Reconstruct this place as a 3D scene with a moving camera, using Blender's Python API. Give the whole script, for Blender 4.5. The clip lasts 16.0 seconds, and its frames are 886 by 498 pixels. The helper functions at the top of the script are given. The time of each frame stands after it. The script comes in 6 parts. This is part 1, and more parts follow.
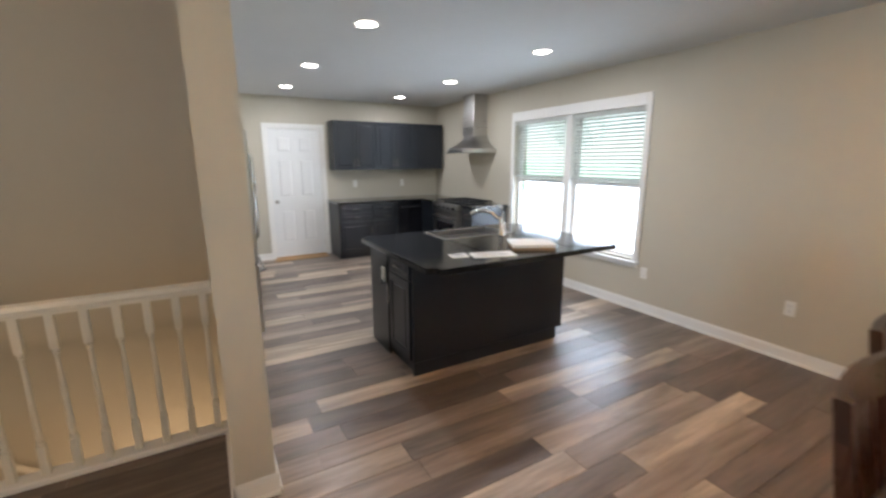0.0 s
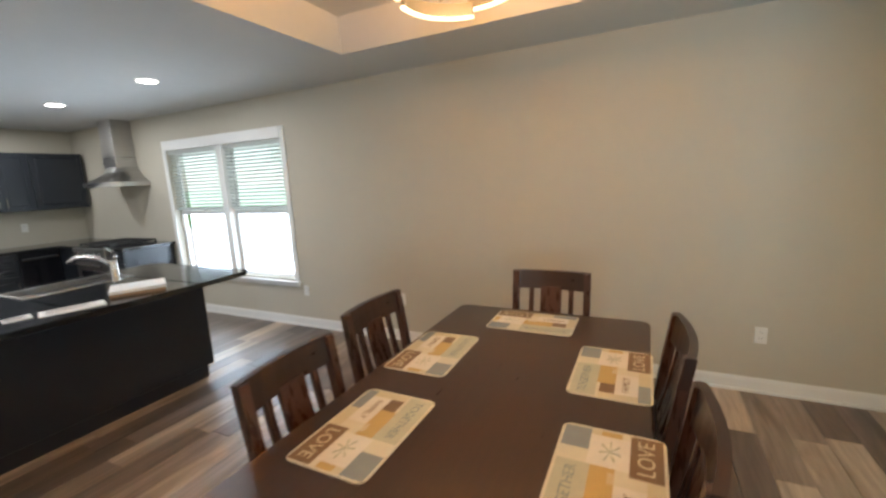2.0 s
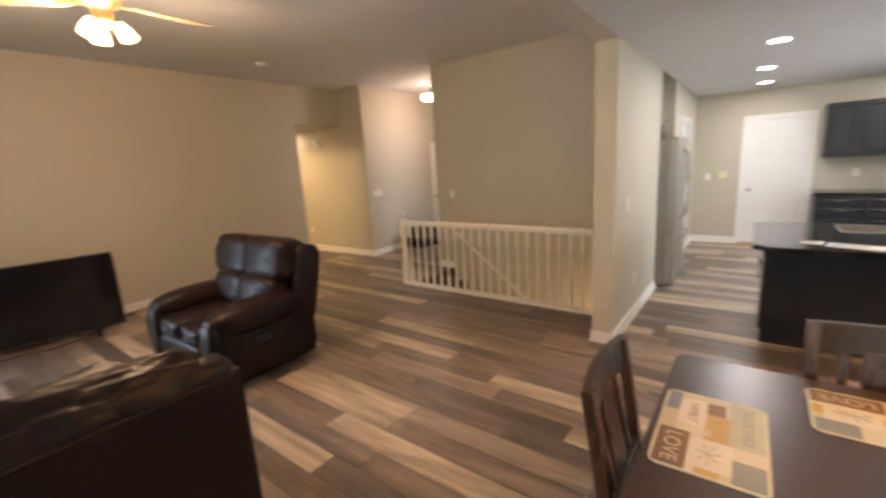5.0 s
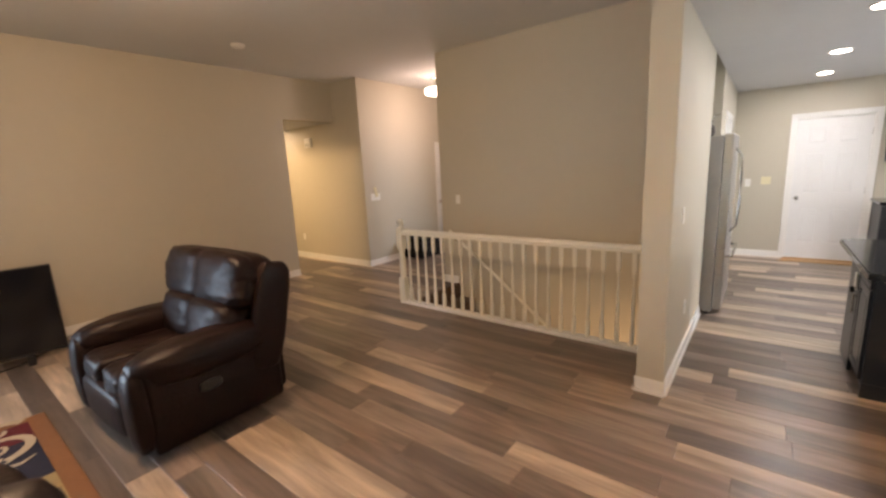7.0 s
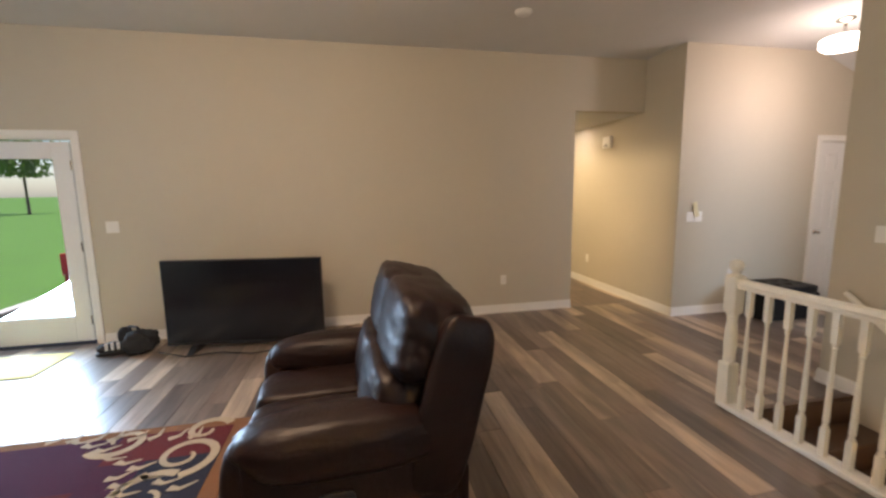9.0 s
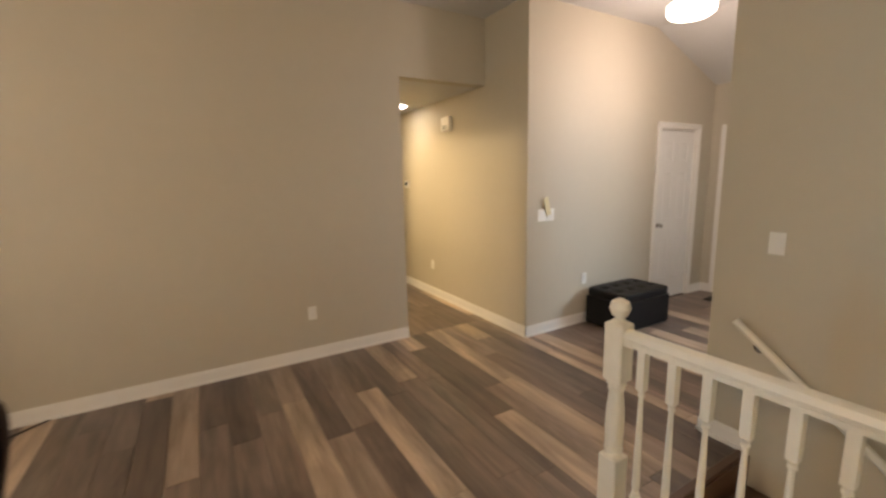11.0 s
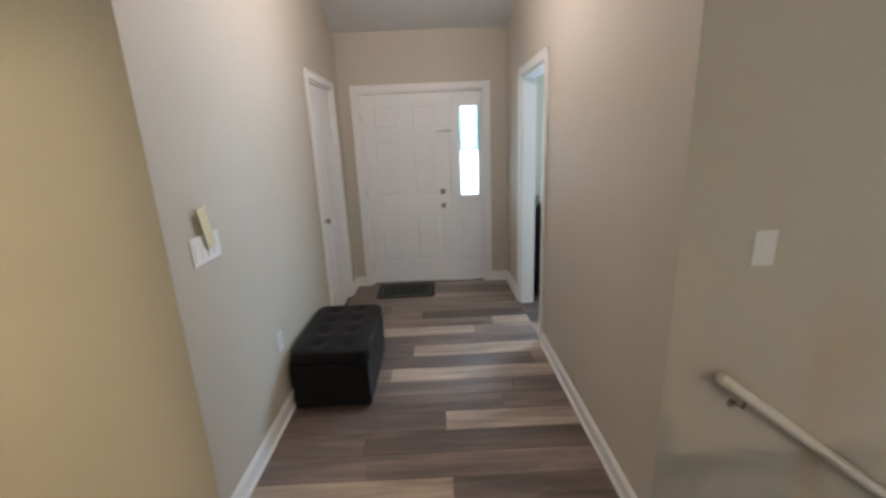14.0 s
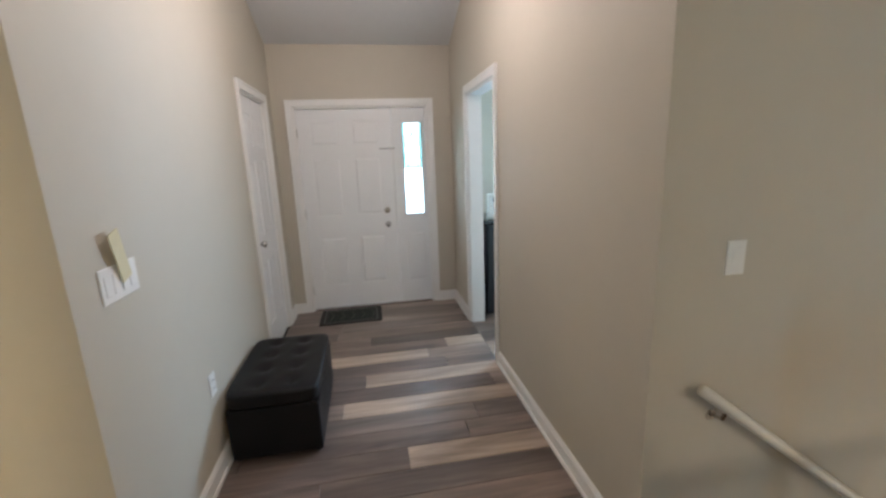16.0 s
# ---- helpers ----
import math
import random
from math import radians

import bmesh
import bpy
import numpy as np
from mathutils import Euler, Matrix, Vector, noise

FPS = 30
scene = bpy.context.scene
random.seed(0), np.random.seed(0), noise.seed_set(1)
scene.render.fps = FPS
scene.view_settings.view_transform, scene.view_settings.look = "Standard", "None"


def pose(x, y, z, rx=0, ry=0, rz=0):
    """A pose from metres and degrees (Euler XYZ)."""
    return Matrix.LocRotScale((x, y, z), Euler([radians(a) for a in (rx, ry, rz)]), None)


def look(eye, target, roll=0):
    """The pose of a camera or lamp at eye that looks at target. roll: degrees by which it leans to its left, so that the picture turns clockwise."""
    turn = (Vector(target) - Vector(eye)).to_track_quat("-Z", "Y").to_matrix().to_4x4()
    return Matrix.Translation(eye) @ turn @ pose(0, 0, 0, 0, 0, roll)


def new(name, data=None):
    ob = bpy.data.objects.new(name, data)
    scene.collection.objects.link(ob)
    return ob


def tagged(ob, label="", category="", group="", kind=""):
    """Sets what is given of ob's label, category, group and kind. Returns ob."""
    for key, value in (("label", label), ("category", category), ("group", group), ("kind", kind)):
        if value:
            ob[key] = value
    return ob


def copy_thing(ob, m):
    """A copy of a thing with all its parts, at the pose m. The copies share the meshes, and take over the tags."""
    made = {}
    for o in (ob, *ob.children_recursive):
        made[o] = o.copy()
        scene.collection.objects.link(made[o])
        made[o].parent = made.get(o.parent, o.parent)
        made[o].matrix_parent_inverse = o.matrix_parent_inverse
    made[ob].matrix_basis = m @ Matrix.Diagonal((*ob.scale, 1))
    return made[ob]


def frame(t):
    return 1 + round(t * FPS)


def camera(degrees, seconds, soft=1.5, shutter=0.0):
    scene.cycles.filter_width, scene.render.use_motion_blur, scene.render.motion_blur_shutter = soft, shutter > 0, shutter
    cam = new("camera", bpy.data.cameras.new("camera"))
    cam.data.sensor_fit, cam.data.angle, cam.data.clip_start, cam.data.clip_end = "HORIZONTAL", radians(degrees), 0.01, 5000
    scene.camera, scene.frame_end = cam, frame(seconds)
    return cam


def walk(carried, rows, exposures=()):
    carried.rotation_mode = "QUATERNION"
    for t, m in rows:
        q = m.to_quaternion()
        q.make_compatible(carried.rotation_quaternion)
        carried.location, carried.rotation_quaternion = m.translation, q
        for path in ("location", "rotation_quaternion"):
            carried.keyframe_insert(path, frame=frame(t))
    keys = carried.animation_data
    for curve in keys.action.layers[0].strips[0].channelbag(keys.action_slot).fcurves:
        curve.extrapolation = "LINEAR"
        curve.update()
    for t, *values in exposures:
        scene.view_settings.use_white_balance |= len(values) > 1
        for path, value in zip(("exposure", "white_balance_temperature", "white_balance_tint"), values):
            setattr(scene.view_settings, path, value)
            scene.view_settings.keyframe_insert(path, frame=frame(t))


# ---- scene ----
cam = camera(93.8, 16.0, soft=2.6, shutter=0.4)
PATH = [
    (0, (4.651, -3.639, 1.534), (5.617, -1.938, 1.119), -0.1),
    (0.5, (4.593, -3.867, 1.56), (5.836, -2.356, 1.146), -0.6),
    (1, (4.684, -4.132, 1.556), (6.143, -2.825, 1.15), -0.8),
    (1.5, (4.83, -4.288, 1.547), (6.486, -3.228, 1.181), -2.3),
    (2, (5.16, -4.437, 1.566), (6.924, -3.559, 1.225), -2.9),
    (2.5, (5.401, -4.566, 1.55), (7.039, -3.462, 1.239), -4.2),
    (3, (5.655, -4.802, 1.581), (7.1, -3.46, 1.246), -0.1),
    (3.5, (5.699, -5.042, 1.589), (6.67, -3.329, 1.241), -0.7),
    (4, (5.688, -5.191, 1.611), (5.8, -3.233, 1.222), -2.3),
    (4.5, (5.733, -5.276, 1.619), (5.087, -3.437, 1.17), -1.6),
    (5, (5.721, -5.336, 1.64), (4.532, -3.78, 1.236), -3.4),
    (5.2, (5.714, -5.351, 1.641), (4.409, -3.885, 1.254), -3.4),
    (7.3, (5.077, -4.524, 1.586), (3.873, -2.973, 1.204), -2.8),
    (7.5, (4.951, -4.42, 1.594), (3.619, -2.987, 1.181), -3.6),
    (8, (4.654, -4.081, 1.533), (2.929, -3.127, 1.193), -3.2),
    (8.2, (4.544, -3.954, 1.524), (2.693, -3.272, 1.189), -3.0),
    (10.3, (3.39, -2.993, 1.485), (1.433, -2.674, 1.221), -0.1),
    (10.5, (3.29, -2.851, 1.518), (1.386, -2.315, 1.223), -0.6),
    (11, (2.906, -2.597, 1.525), (1.203, -1.605, 1.192), -1.3),
    (11.5, (2.489, -2.36, 1.479), (0.9, -1.206, 1.1), -1.8),
    (12, (2.073, -2.157, 1.482), (0.636, -0.829, 1.068), -0.9),
    (12.5, (1.7, -1.976, 1.518), (0.558, -0.402, 1.053), -1.7),
    (13, (1.426, -1.717, 1.481), (0.542, 0.026, 1.056), -1.1),
    (13.5, (1.147, -1.487, 1.49), (0.646, 0.395, 1.034), -1.4),
    (14, (0.939, -1.4, 1.549), (0.959, 0.534, 1.039), -2.4),
    (14.5, (0.886, -1.384, 1.554), (1.146, 0.564, 1.182), -2.4),
    (15, (0.852, -1.356, 1.554), (1.22, 0.576, 1.186), -1.7),
    (15.5, (0.816, -1.291, 1.52), (1.041, 0.642, 1.057), -1.8),
    (16, (0.831, -1.25, 1.521), (1.165, 0.675, 1.091), -2.2),
]
TONE = [(0, -0.15, 6450, 16), (2.0, -0.22, 6450, 13), (3.0, -0.22, 6400, 13), (3.5, -0.22, 6350, 13), (4.5, -0.05, 7000, 18), (5.0, 0.1, 7350, 20), (7.5, 0.16, 7200, 22),
        (8.0, 0.38, 6250, 19), (8.2, 0.33, 6000, 17), (10.5, 0.21, 7550, 16), (11.0, 0.26, 6650, 13), (11.5, 0.29, 6000, 11), (12.5, 0.21, 5550, 12), (13.5, 0.05, 5600, 10), (14.5, 0.17, 5450, 8), (16, 0.2, 5450, 8)]
walk(cam, [(t, look(eye, target, roll)) for t, eye, target, roll in PATH], TONE)

# ---- world, sun and exposure ----
world = bpy.data.worlds.new("sky")
scene.world = world
world.use_nodes = True
_wn = world.node_tree
_sky = _wn.nodes.new("ShaderNodeTexSky")
_sky.sky_type, _sky.sun_disc = "NISHITA", False
_sky.sun_elevation, _sky.sun_rotation = radians(73), radians(347)
_bg = _wn.nodes["Background"]
_bg.inputs["Strength"].default_value = 0.15
_wn.links.new(_sky.outputs["Color"], _bg.inputs["Color"])


def lamp(name, kind, m, power, colour, **props):
    data = bpy.data.lights.new(name, kind)
    data.energy, data.color = power, colour
    if "size" in props:
        data.size = props["size"]
    if "size_y" in props:
        data.shape, data.size_y = "RECTANGLE", props["size_y"]
    if "disk" in props:
        data.shape, data.size = "DISK", props["disk"]
    if "radius" in props:
        data.shadow_soft_size = props["radius"]
    if "spread" in props:
        data.spread = radians(props["spread"])
    ob = new(name, data)
    ob.matrix_world = m
    return ob


sun = lamp("sun", "SUN", look((0, 0, 30), (2, -9, 0)), 5.0, (1.0, 0.95, 0.88))
sun.data.angle = radians(0.5)

WARM, COOL = (1.0, 0.72, 0.44), (0.92, 0.97, 1.0)
CEIL, HIGH = 2.5, 3.06
YD_LAMP, XL_LAMP = -6.46, -0.62
DOWNLIGHTS = [(7.42, -0.58), (7.44, 1.08), (7.40, 2.55), (5.78, -0.55), (5.71, 0.99), (5.71, 2.4)]
for _x, _y in DOWNLIGHTS:
    lamp("downlight_lamp", "AREA", look((_x, _y, CEIL - 0.012), (_x, _y, 0)), 14, COOL, disk=0.13)
# daylight in the openings
lamp("window_daylight", "AREA", look((8.63, 0.04, 0.92), (5, 0.04, 0.92)), 46, (0.68, 0.85, 1.0), size=1.9, size_y=0.74)
lamp("window_daylight_upper", "AREA", look((8.63, 0.04, 1.70), (5, 0.04, 1.70)), 6.5, (0.78, 1.0, 0.94), size=1.86, size_y=0.70)
lamp("patio_daylight", "AREA", look((XL_LAMP, -6.77, 1.08), (4, -6.5, 0.6)), 115, (0.52, 0.76, 1.0), size=0.7, size_y=1.56, spread=140)
lamp("dining_daylight", "AREA", look((6.63, YD_LAMP, 1.3), (6.6, 0, 0.8)), 19, (0.76, 0.96, 0.92), size=1.9, size_y=1.5)
lamp("sidelight_daylight", "AREA", look((1.30, 3.125, 1.42), (1.30, 0, 1.40)), 1.9, (0.78, 0.95, 1.0), size=0.20, size_y=0.94)
lamp("utility_daylight", "AREA", look((3.1, 3.0, 1.6), (2.2, 1.6, 1.0)), 75, (0.66, 0.84, 1.0), size=1.0, size_y=1.0)
# warm lamps of the fan, the chandelier, the hall and the foyer
CHAND = (6.62, -3.81)
FAN = (2.35, -4.3)
lamp("chandelier_lamp_up", "AREA", look((CHAND[0], CHAND[1], 2.37), (CHAND[0], CHAND[1], 4)), 92, (1.0, 0.47, 0.10), disk=0.36)
lamp("chandelier_lamp_down", "POINT", pose(CHAND[0], CHAND[1], 2.13), 12, (1.0, 0.72, 0.44), radius=0.2)
for _dx, _dy in ((0.1, 0.0), (-0.05, 0.09), (-0.05, -0.09)):
    lamp("fan_lamp", "POINT", pose(FAN[0] + _dx, FAN[1] + _dy, 2.55), 44, (1.0, 0.72, 0.46), radius=0.09)
lamp("hall_lamp", "AREA", look((-2.06, -0.62, 2.42), (-2.06, -0.62, 0)), 11, (1.0, 0.74, 0.40), disk=0.32)
lamp("side_room_lamp", "POINT", pose(-1.75, -1.95, 2.15), 84, (1.0, 0.75, 0.42), radius=0.16)
lamp("foyer_lamp", "POINT", pose(0.90, 1.0, 2.56), 28, (1.0, 0.76, 0.65), radius=0.16)
lamp("stairwell_lamp", "POINT", pose(4.2, -0.7, -0.9), 17, WARM, radius=0.40)


# ---- materials ----
def mat(name, a, b=None, scale=6.0, rough=0.6, metal=0.0, bump=0.0, bump_scale=60.0, stretch=(1, 1, 1), coat=0.0, rough_var=0.08, spec=0.5, fine=0.35):
    """Colour between a and b by broad and fine noise, with varying roughness and fine relief."""
    m = bpy.data.materials.new(name)
    m.use_nodes = True
    nt = m.node_tree
    bsdf = nt.nodes["Principled BSDF"]
    b = b or tuple(c * 0.86 for c in a)
    co = nt.nodes.new("ShaderNodeTexCoord")
    mp = nt.nodes.new("ShaderNodeMapping")
    mp.inputs["Scale"].default_value = stretch
    nt.links.new(co.outputs["Object"], mp.inputs["Vector"])
    broad, grain = nt.nodes.new("ShaderNodeTexNoise"), nt.nodes.new("ShaderNodeTexNoise")
    broad.inputs["Scale"].default_value, broad.inputs["Detail"].default_value = scale, 4
    grain.inputs["Scale"].default_value, grain.inputs["Detail"].default_value = scale * 9, 3
    for n in (broad, grain):
        nt.links.new(mp.outputs["Vector"], n.inputs["Vector"])
    mixv = nt.nodes.new("ShaderNodeMix")
    mixv.inputs[0].default_value = fine
    nt.links.new(broad.outputs["Fac"], mixv.inputs[2])
    nt.links.new(grain.outputs["Fac"], mixv.inputs[3])
    ramp = nt.nodes.new("ShaderNodeValToRGB")
    ramp.color_ramp.elements[0].position, ramp.color_ramp.elements[1].position = 0.3, 0.7
    ramp.color_ramp.elements[0].color, ramp.color_ramp.elements[1].color = (*b, 1), (*a, 1)
    nt.links.new(mixv.outputs[0], ramp.inputs["Fac"])
    nt.links.new(ramp.outputs["Color"], bsdf.inputs["Base Color"])
    rr = nt.nodes.new("ShaderNodeMapRange")
    rr.inputs["To Min"].default_value, rr.inputs["To Max"].default_value = max(0.02, rough - rough_var), min(1, rough + rough_var)
    nt.links.new(broad.outputs["Fac"], rr.inputs["Value"])
    nt.links.new(rr.outputs["Result"], bsdf.inputs["Roughness"])
    bsdf.inputs["Metallic"].default_value = metal
    bsdf.inputs["Coat Weight"].default_value = coat
    bsdf.inputs["Coat Roughness"].default_value = 0.12
    bsdf.inputs["Specular IOR Level"].default_value = spec
    if bump:
        bn, bp = nt.nodes.new("ShaderNodeTexNoise"), nt.nodes.new("ShaderNodeBump")
        bn.inputs["Scale"].default_value, bn.inputs["Detail"].default_value = bump_scale, 3
        bp.inputs["Strength"].default_value, bp.inputs["Distance"].default_value = bump, 0.004
        nt.links.new(mp.outputs["Vector"], bn.inputs["Vector"])
        nt.links.new(bn.outputs["Fac"], bp.inputs["Height"])
        nt.links.new(bp.outputs["Normal"], bsdf.inputs["Normal"])
    return m


def glow(name, colour, strength):
    m = bpy.data.materials.new(name)
    m.use_nodes = True
    bsdf = m.node_tree.nodes["Principled BSDF"]
    bsdf.inputs["Base Color"].default_value = (0.8, 0.8, 0.78, 1)
    bsdf.inputs["Emission Color"].default_value = (*colour, 1)
    bsdf.inputs["Emission Strength"].default_value = strength
    return m


def clear_glass(name, tint=(1, 1, 1), rough=0.0):
    m = bpy.data.materials.new(name)
    m.use_nodes = True
    bsdf = m.node_tree.nodes["Principled BSDF"]
    bsdf.inputs["Base Color"].default_value = (*tint, 1)
    bsdf.inputs["Roughness"].default_value = rough
    bsdf.inputs["IOR"].default_value = 1.2
    bsdf.inputs["Transmission Weight"].default_value = 1.0
    return m


def plank_material():
    """Vinyl planks: each one of several greyed browns, with long grain, knots and a soft sheen."""
    m = bpy.data.materials.new("plank_floor")
    m.use_nodes = True
    nt = m.node_tree
    L = nt.links.new
    bsdf = nt.nodes["Principled BSDF"]
    info, geo, co = nt.nodes.new("ShaderNodeObjectInfo"), nt.nodes.new("ShaderNodeNewGeometry"), nt.nodes.new("ShaderNodeNewGeometry")
    add, frac = nt.nodes.new("ShaderNodeMath"), nt.nodes.new("ShaderNodeMath")
    add.operation, frac.operation = "ADD", "FRACT"
    L(info.outputs["Random"], add.inputs[0])
    L(geo.outputs["Random Per Island"], add.inputs[1])
    L(add.outputs[0], frac.inputs[0])
    ramp = nt.nodes.new("ShaderNodeValToRGB")
    ramp.color_ramp.interpolation = "CONSTANT"
    cols = [(0.0, (0.180, 0.136, 0.110)), (0.16, (0.112, 0.085, 0.070)), (0.32, (0.235, 0.182, 0.144)), (0.46, (0.140, 0.107, 0.088)),
            (0.56, (0.350, 0.272, 0.204)), (0.67, (0.155, 0.124, 0.102)), (0.78, (0.39, 0.305, 0.230)), (0.90, (0.120, 0.094, 0.080))]
    el = ramp.color_ramp.elements
    while len(el) < len(cols):
        el.new(0.5)
    for e, (p, c) in zip(el, cols):
        e.position, e.color = p, (*c, 1)
    L(frac.outputs[0], ramp.inputs["Fac"])
    off, comb = nt.nodes.new("ShaderNodeVectorMath"), nt.nodes.new("ShaderNodeMath")
    comb.operation = "MULTIPLY"
    comb.inputs[1].default_value = 37.0
    L(frac.outputs[0], comb.inputs[0])
    L(co.outputs["Position"], off.inputs[0])
    L(comb.outputs[0], off.inputs[1])

    def grain(sx, sy, detail, rough):
        mp, n = nt.nodes.new("ShaderNodeMapping"), nt.nodes.new("ShaderNodeTexNoise")
        mp.inputs["Scale"].default_value = (sx, sy, sy)
        n.inputs["Scale"].default_value, n.inputs["Detail"].default_value, n.inputs["Roughness"].default_value = 1.0, detail, rough
        n.inputs["Distortion"].default_value = 0.6
        L(off.outputs[0], mp.inputs["Vector"])
        L(mp.outputs["Vector"], n.inputs["Vector"])
        return n
    long, fine, blot = grain(1.6, 24, 4, 0.55), grain(7, 110, 3, 0.6), grain(1.1, 7.5, 4, 0.6)
    r1 = nt.nodes.new("ShaderNodeMapRange")
    r1.inputs["From Min"].default_value, r1.inputs["From Max"].default_value = 0.3, 0.7
    r1.inputs["To Min"].default_value, r1.inputs["To Max"].default_value = 0.84, 1.22
    L(long.outputs["Fac"], r1.inputs["Value"])
    r2 = nt.nodes.new("ShaderNodeMapRange")
    r2.inputs["From Min"].default_value, r2.inputs["From Max"].default_value = 0.3, 0.7
    r2.inputs["To Min"].default_value, r2.inputs["To Max"].default_value = 0.93, 1.06
    L(fine.outputs["Fac"], r2.inputs["Value"])
    r3 = nt.nodes.new("ShaderNodeMapRange")
    r3.inputs["From Min"].default_value, r3.inputs["From Max"].default_value = 0.3, 0.7
    r3.inputs["To Min"].default_value, r3.inputs["To Max"].default_value = 0.58, 1.5
    L(blot.outputs["Fac"], r3.inputs["Value"])
    m1, m2 = nt.nodes.new("ShaderNodeMath"), nt.nodes.new("ShaderNodeMath")
    m1.operation = m2.operation = "MULTIPLY"
    L(r1.outputs[0], m1.inputs[0])
    L(r2.outputs[0], m1.inputs[1])
    L(m1.outputs[0], m2.inputs[0])
    L(r3.outputs[0], m2.inputs[1])
    vm = nt.nodes.new("ShaderNodeVectorMath")
    vm.operation = "MULTIPLY"
    L(ramp.outputs["Color"], vm.inputs[0])
    L(m2.outputs[0], vm.inputs[1])
    L(vm.outputs[0], bsdf.inputs["Base Color"])
    rr = nt.nodes.new("ShaderNodeMapRange")
    rr.inputs["To Min"].default_value, rr.inputs["To Max"].default_value = 0.24, 0.44
    L(long.outputs["Fac"], rr.inputs["Value"])
    L(rr.outputs[0], bsdf.inputs["Roughness"])
    bp = nt.nodes.new("ShaderNodeBump")
    bp.inputs["Strength"].default_value, bp.inputs["Distance"].default_value = 0.25, 0.002
    L(fine.outputs["Fac"], bp.inputs["Height"])
    L(bp.outputs["Normal"], bsdf.inputs["Normal"])
    return m


M_WALL = mat("greige_wall_paint", (0.53, 0.488, 0.400), (0.505, 0.467, 0.384), 1.2, 0.62, bump=0.14, bump_scale=180, spec=0.22)
M_CEIL = mat("white_ceiling_paint", (0.63, 0.63, 0.62), (0.60, 0.60, 0.59), 1.5, 0.9, bump=0.18, bump_scale=160, spec=0.2)
M_TRIM = mat("white_trim_paint", (0.80, 0.79, 0.76), (0.76, 0.75, 0.72), 3, 0.38, bump=0.04)
M_DOOR = mat("white_door_paint", (0.78, 0.78, 0.77), (0.74, 0.74, 0.73), 3, 0.38, bump=0.05, bump_scale=120)
M_SUB = mat("dark_underlay", (0.03, 0.025, 0.02), None, 4, 0.9)
M_PLANK = plank_material()
M_CAB = mat("black_cabinet_paint", (0.016, 0.020, 0.026), (0.012, 0.014, 0.019), 3, 0.32, bump=0.03, bump_scale=200, rough_var=0.025)
M_GRANITE = mat("black_polished_granite", (0.020, 0.021, 0.023), (0.008, 0.008, 0.009), 60, 0.10, rough_var=0.03, spec=0.6)
M_STEEL = mat("brushed_stainless_steel", (0.55, 0.54, 0.52), (0.46, 0.45, 0.44), 3, 0.30, 1.0, bump=0.08, bump_scale=40, stretch=(1, 1, 30))
M_CHROME = mat("satin_nickel", (0.62, 0.60, 0.57), (0.55, 0.53, 0.5), 8, 0.22, 1.0)
M_BLACK = mat("black_plastic", (0.015, 0.015, 0.016), None, 8, 0.4)
M_IRON = mat("cast_iron", (0.02, 0.02, 0.02), None, 20, 0.6, bump=0.2)
M_SCREEN = mat("dark_glossy_screen", (0.010, 0.010, 0.013), (0.008, 0.008, 0.010), 2, 0.16)
M_WOOD = mat("espresso_wood", (0.044, 0.020, 0.012), (0.024, 0.011, 0.007), 3, 0.30, bump=0.08, stretch=(1.5, 14, 14), coat=0.25, rough_var=0.06)
M_WOODV = mat("espresso_wood_upright", (0.085, 0.027, 0.013), (0.038, 0.013, 0.0065), 3, 0.28, bump=0.08, stretch=(14, 14, 1.5), coat=0.6, rough_var=0.06)
for _m in (M_WOOD, M_WOODV):
    _m.node_tree.nodes["Principled BSDF"].inputs["Coat Roughness"].default_value = 0.30
M_LEATHER = mat("dark_brown_leather", (0.016, 0.0064, 0.0052), (0.0085, 0.004, 0.0034), 5, 0.42, bump=0.6, bump_scale=42, rough_var=0.06, spec=0.24)
M_VINYL = mat("black_vinyl", (0.012, 0.011, 0.011), (0.007, 0.007, 0.007), 6, 0.42, bump=0.3, bump_scale=150, spec=0.16)
M_PLATE = mat("white_plastic_plate", (0.78, 0.77, 0.73), (0.75, 0.74, 0.70), 6, 0.35)
M_PAPER = mat("white_paper", (0.80, 0.80, 0.78), (0.77, 0.77, 0.75), 8, 0.8)
M_RAIL = mat("cream_gloss_paint", (0.78, 0.75, 0.66), (0.72, 0.69, 0.60), 4, 0.35, bump=0.05)
M_GLASS = clear_glass("window_glass")
M_BULB = glow("lit_lamp_glass", (1.0, 0.78, 0.46), 3.2)
M_DISC = glow("lit_downlight_lens", (1.0, 0.95, 0.88), 22.0)


# ---- building blocks ----
def box(bm, x0, x1, y0, y1, z0, z1, bevel=0.0, seg=1):
    made = bmesh.ops.create_cube(bm, size=1.0, matrix=Matrix.LocRotScale(((x0 + x1) / 2, (y0 + y1) / 2, (z0 + z1) / 2), None, (abs(x1 - x0), abs(y1 - y0), abs(z1 - z0))))
    if bevel:
        edges = list({e for v in made["verts"] for e in v.link_edges})
        made = bmesh.ops.bevel(bm, geom=edges, offset=bevel, segments=seg, profile=0.6, affect="EDGES")
    return made["verts"]


def rod(bm, a, b, r, r2=None, n=12):
    a, b = Vector(a), Vector(b)
    d = b - a
    m = Matrix.Translation((a + b) / 2) @ d.to_track_quat("Z", "Y").to_matrix().to_4x4()
    return bmesh.ops.create_cone(bm, cap_ends=True, segments=n, radius1=r, radius2=r if r2 is None else r2, depth=d.length, matrix=m)["verts"]


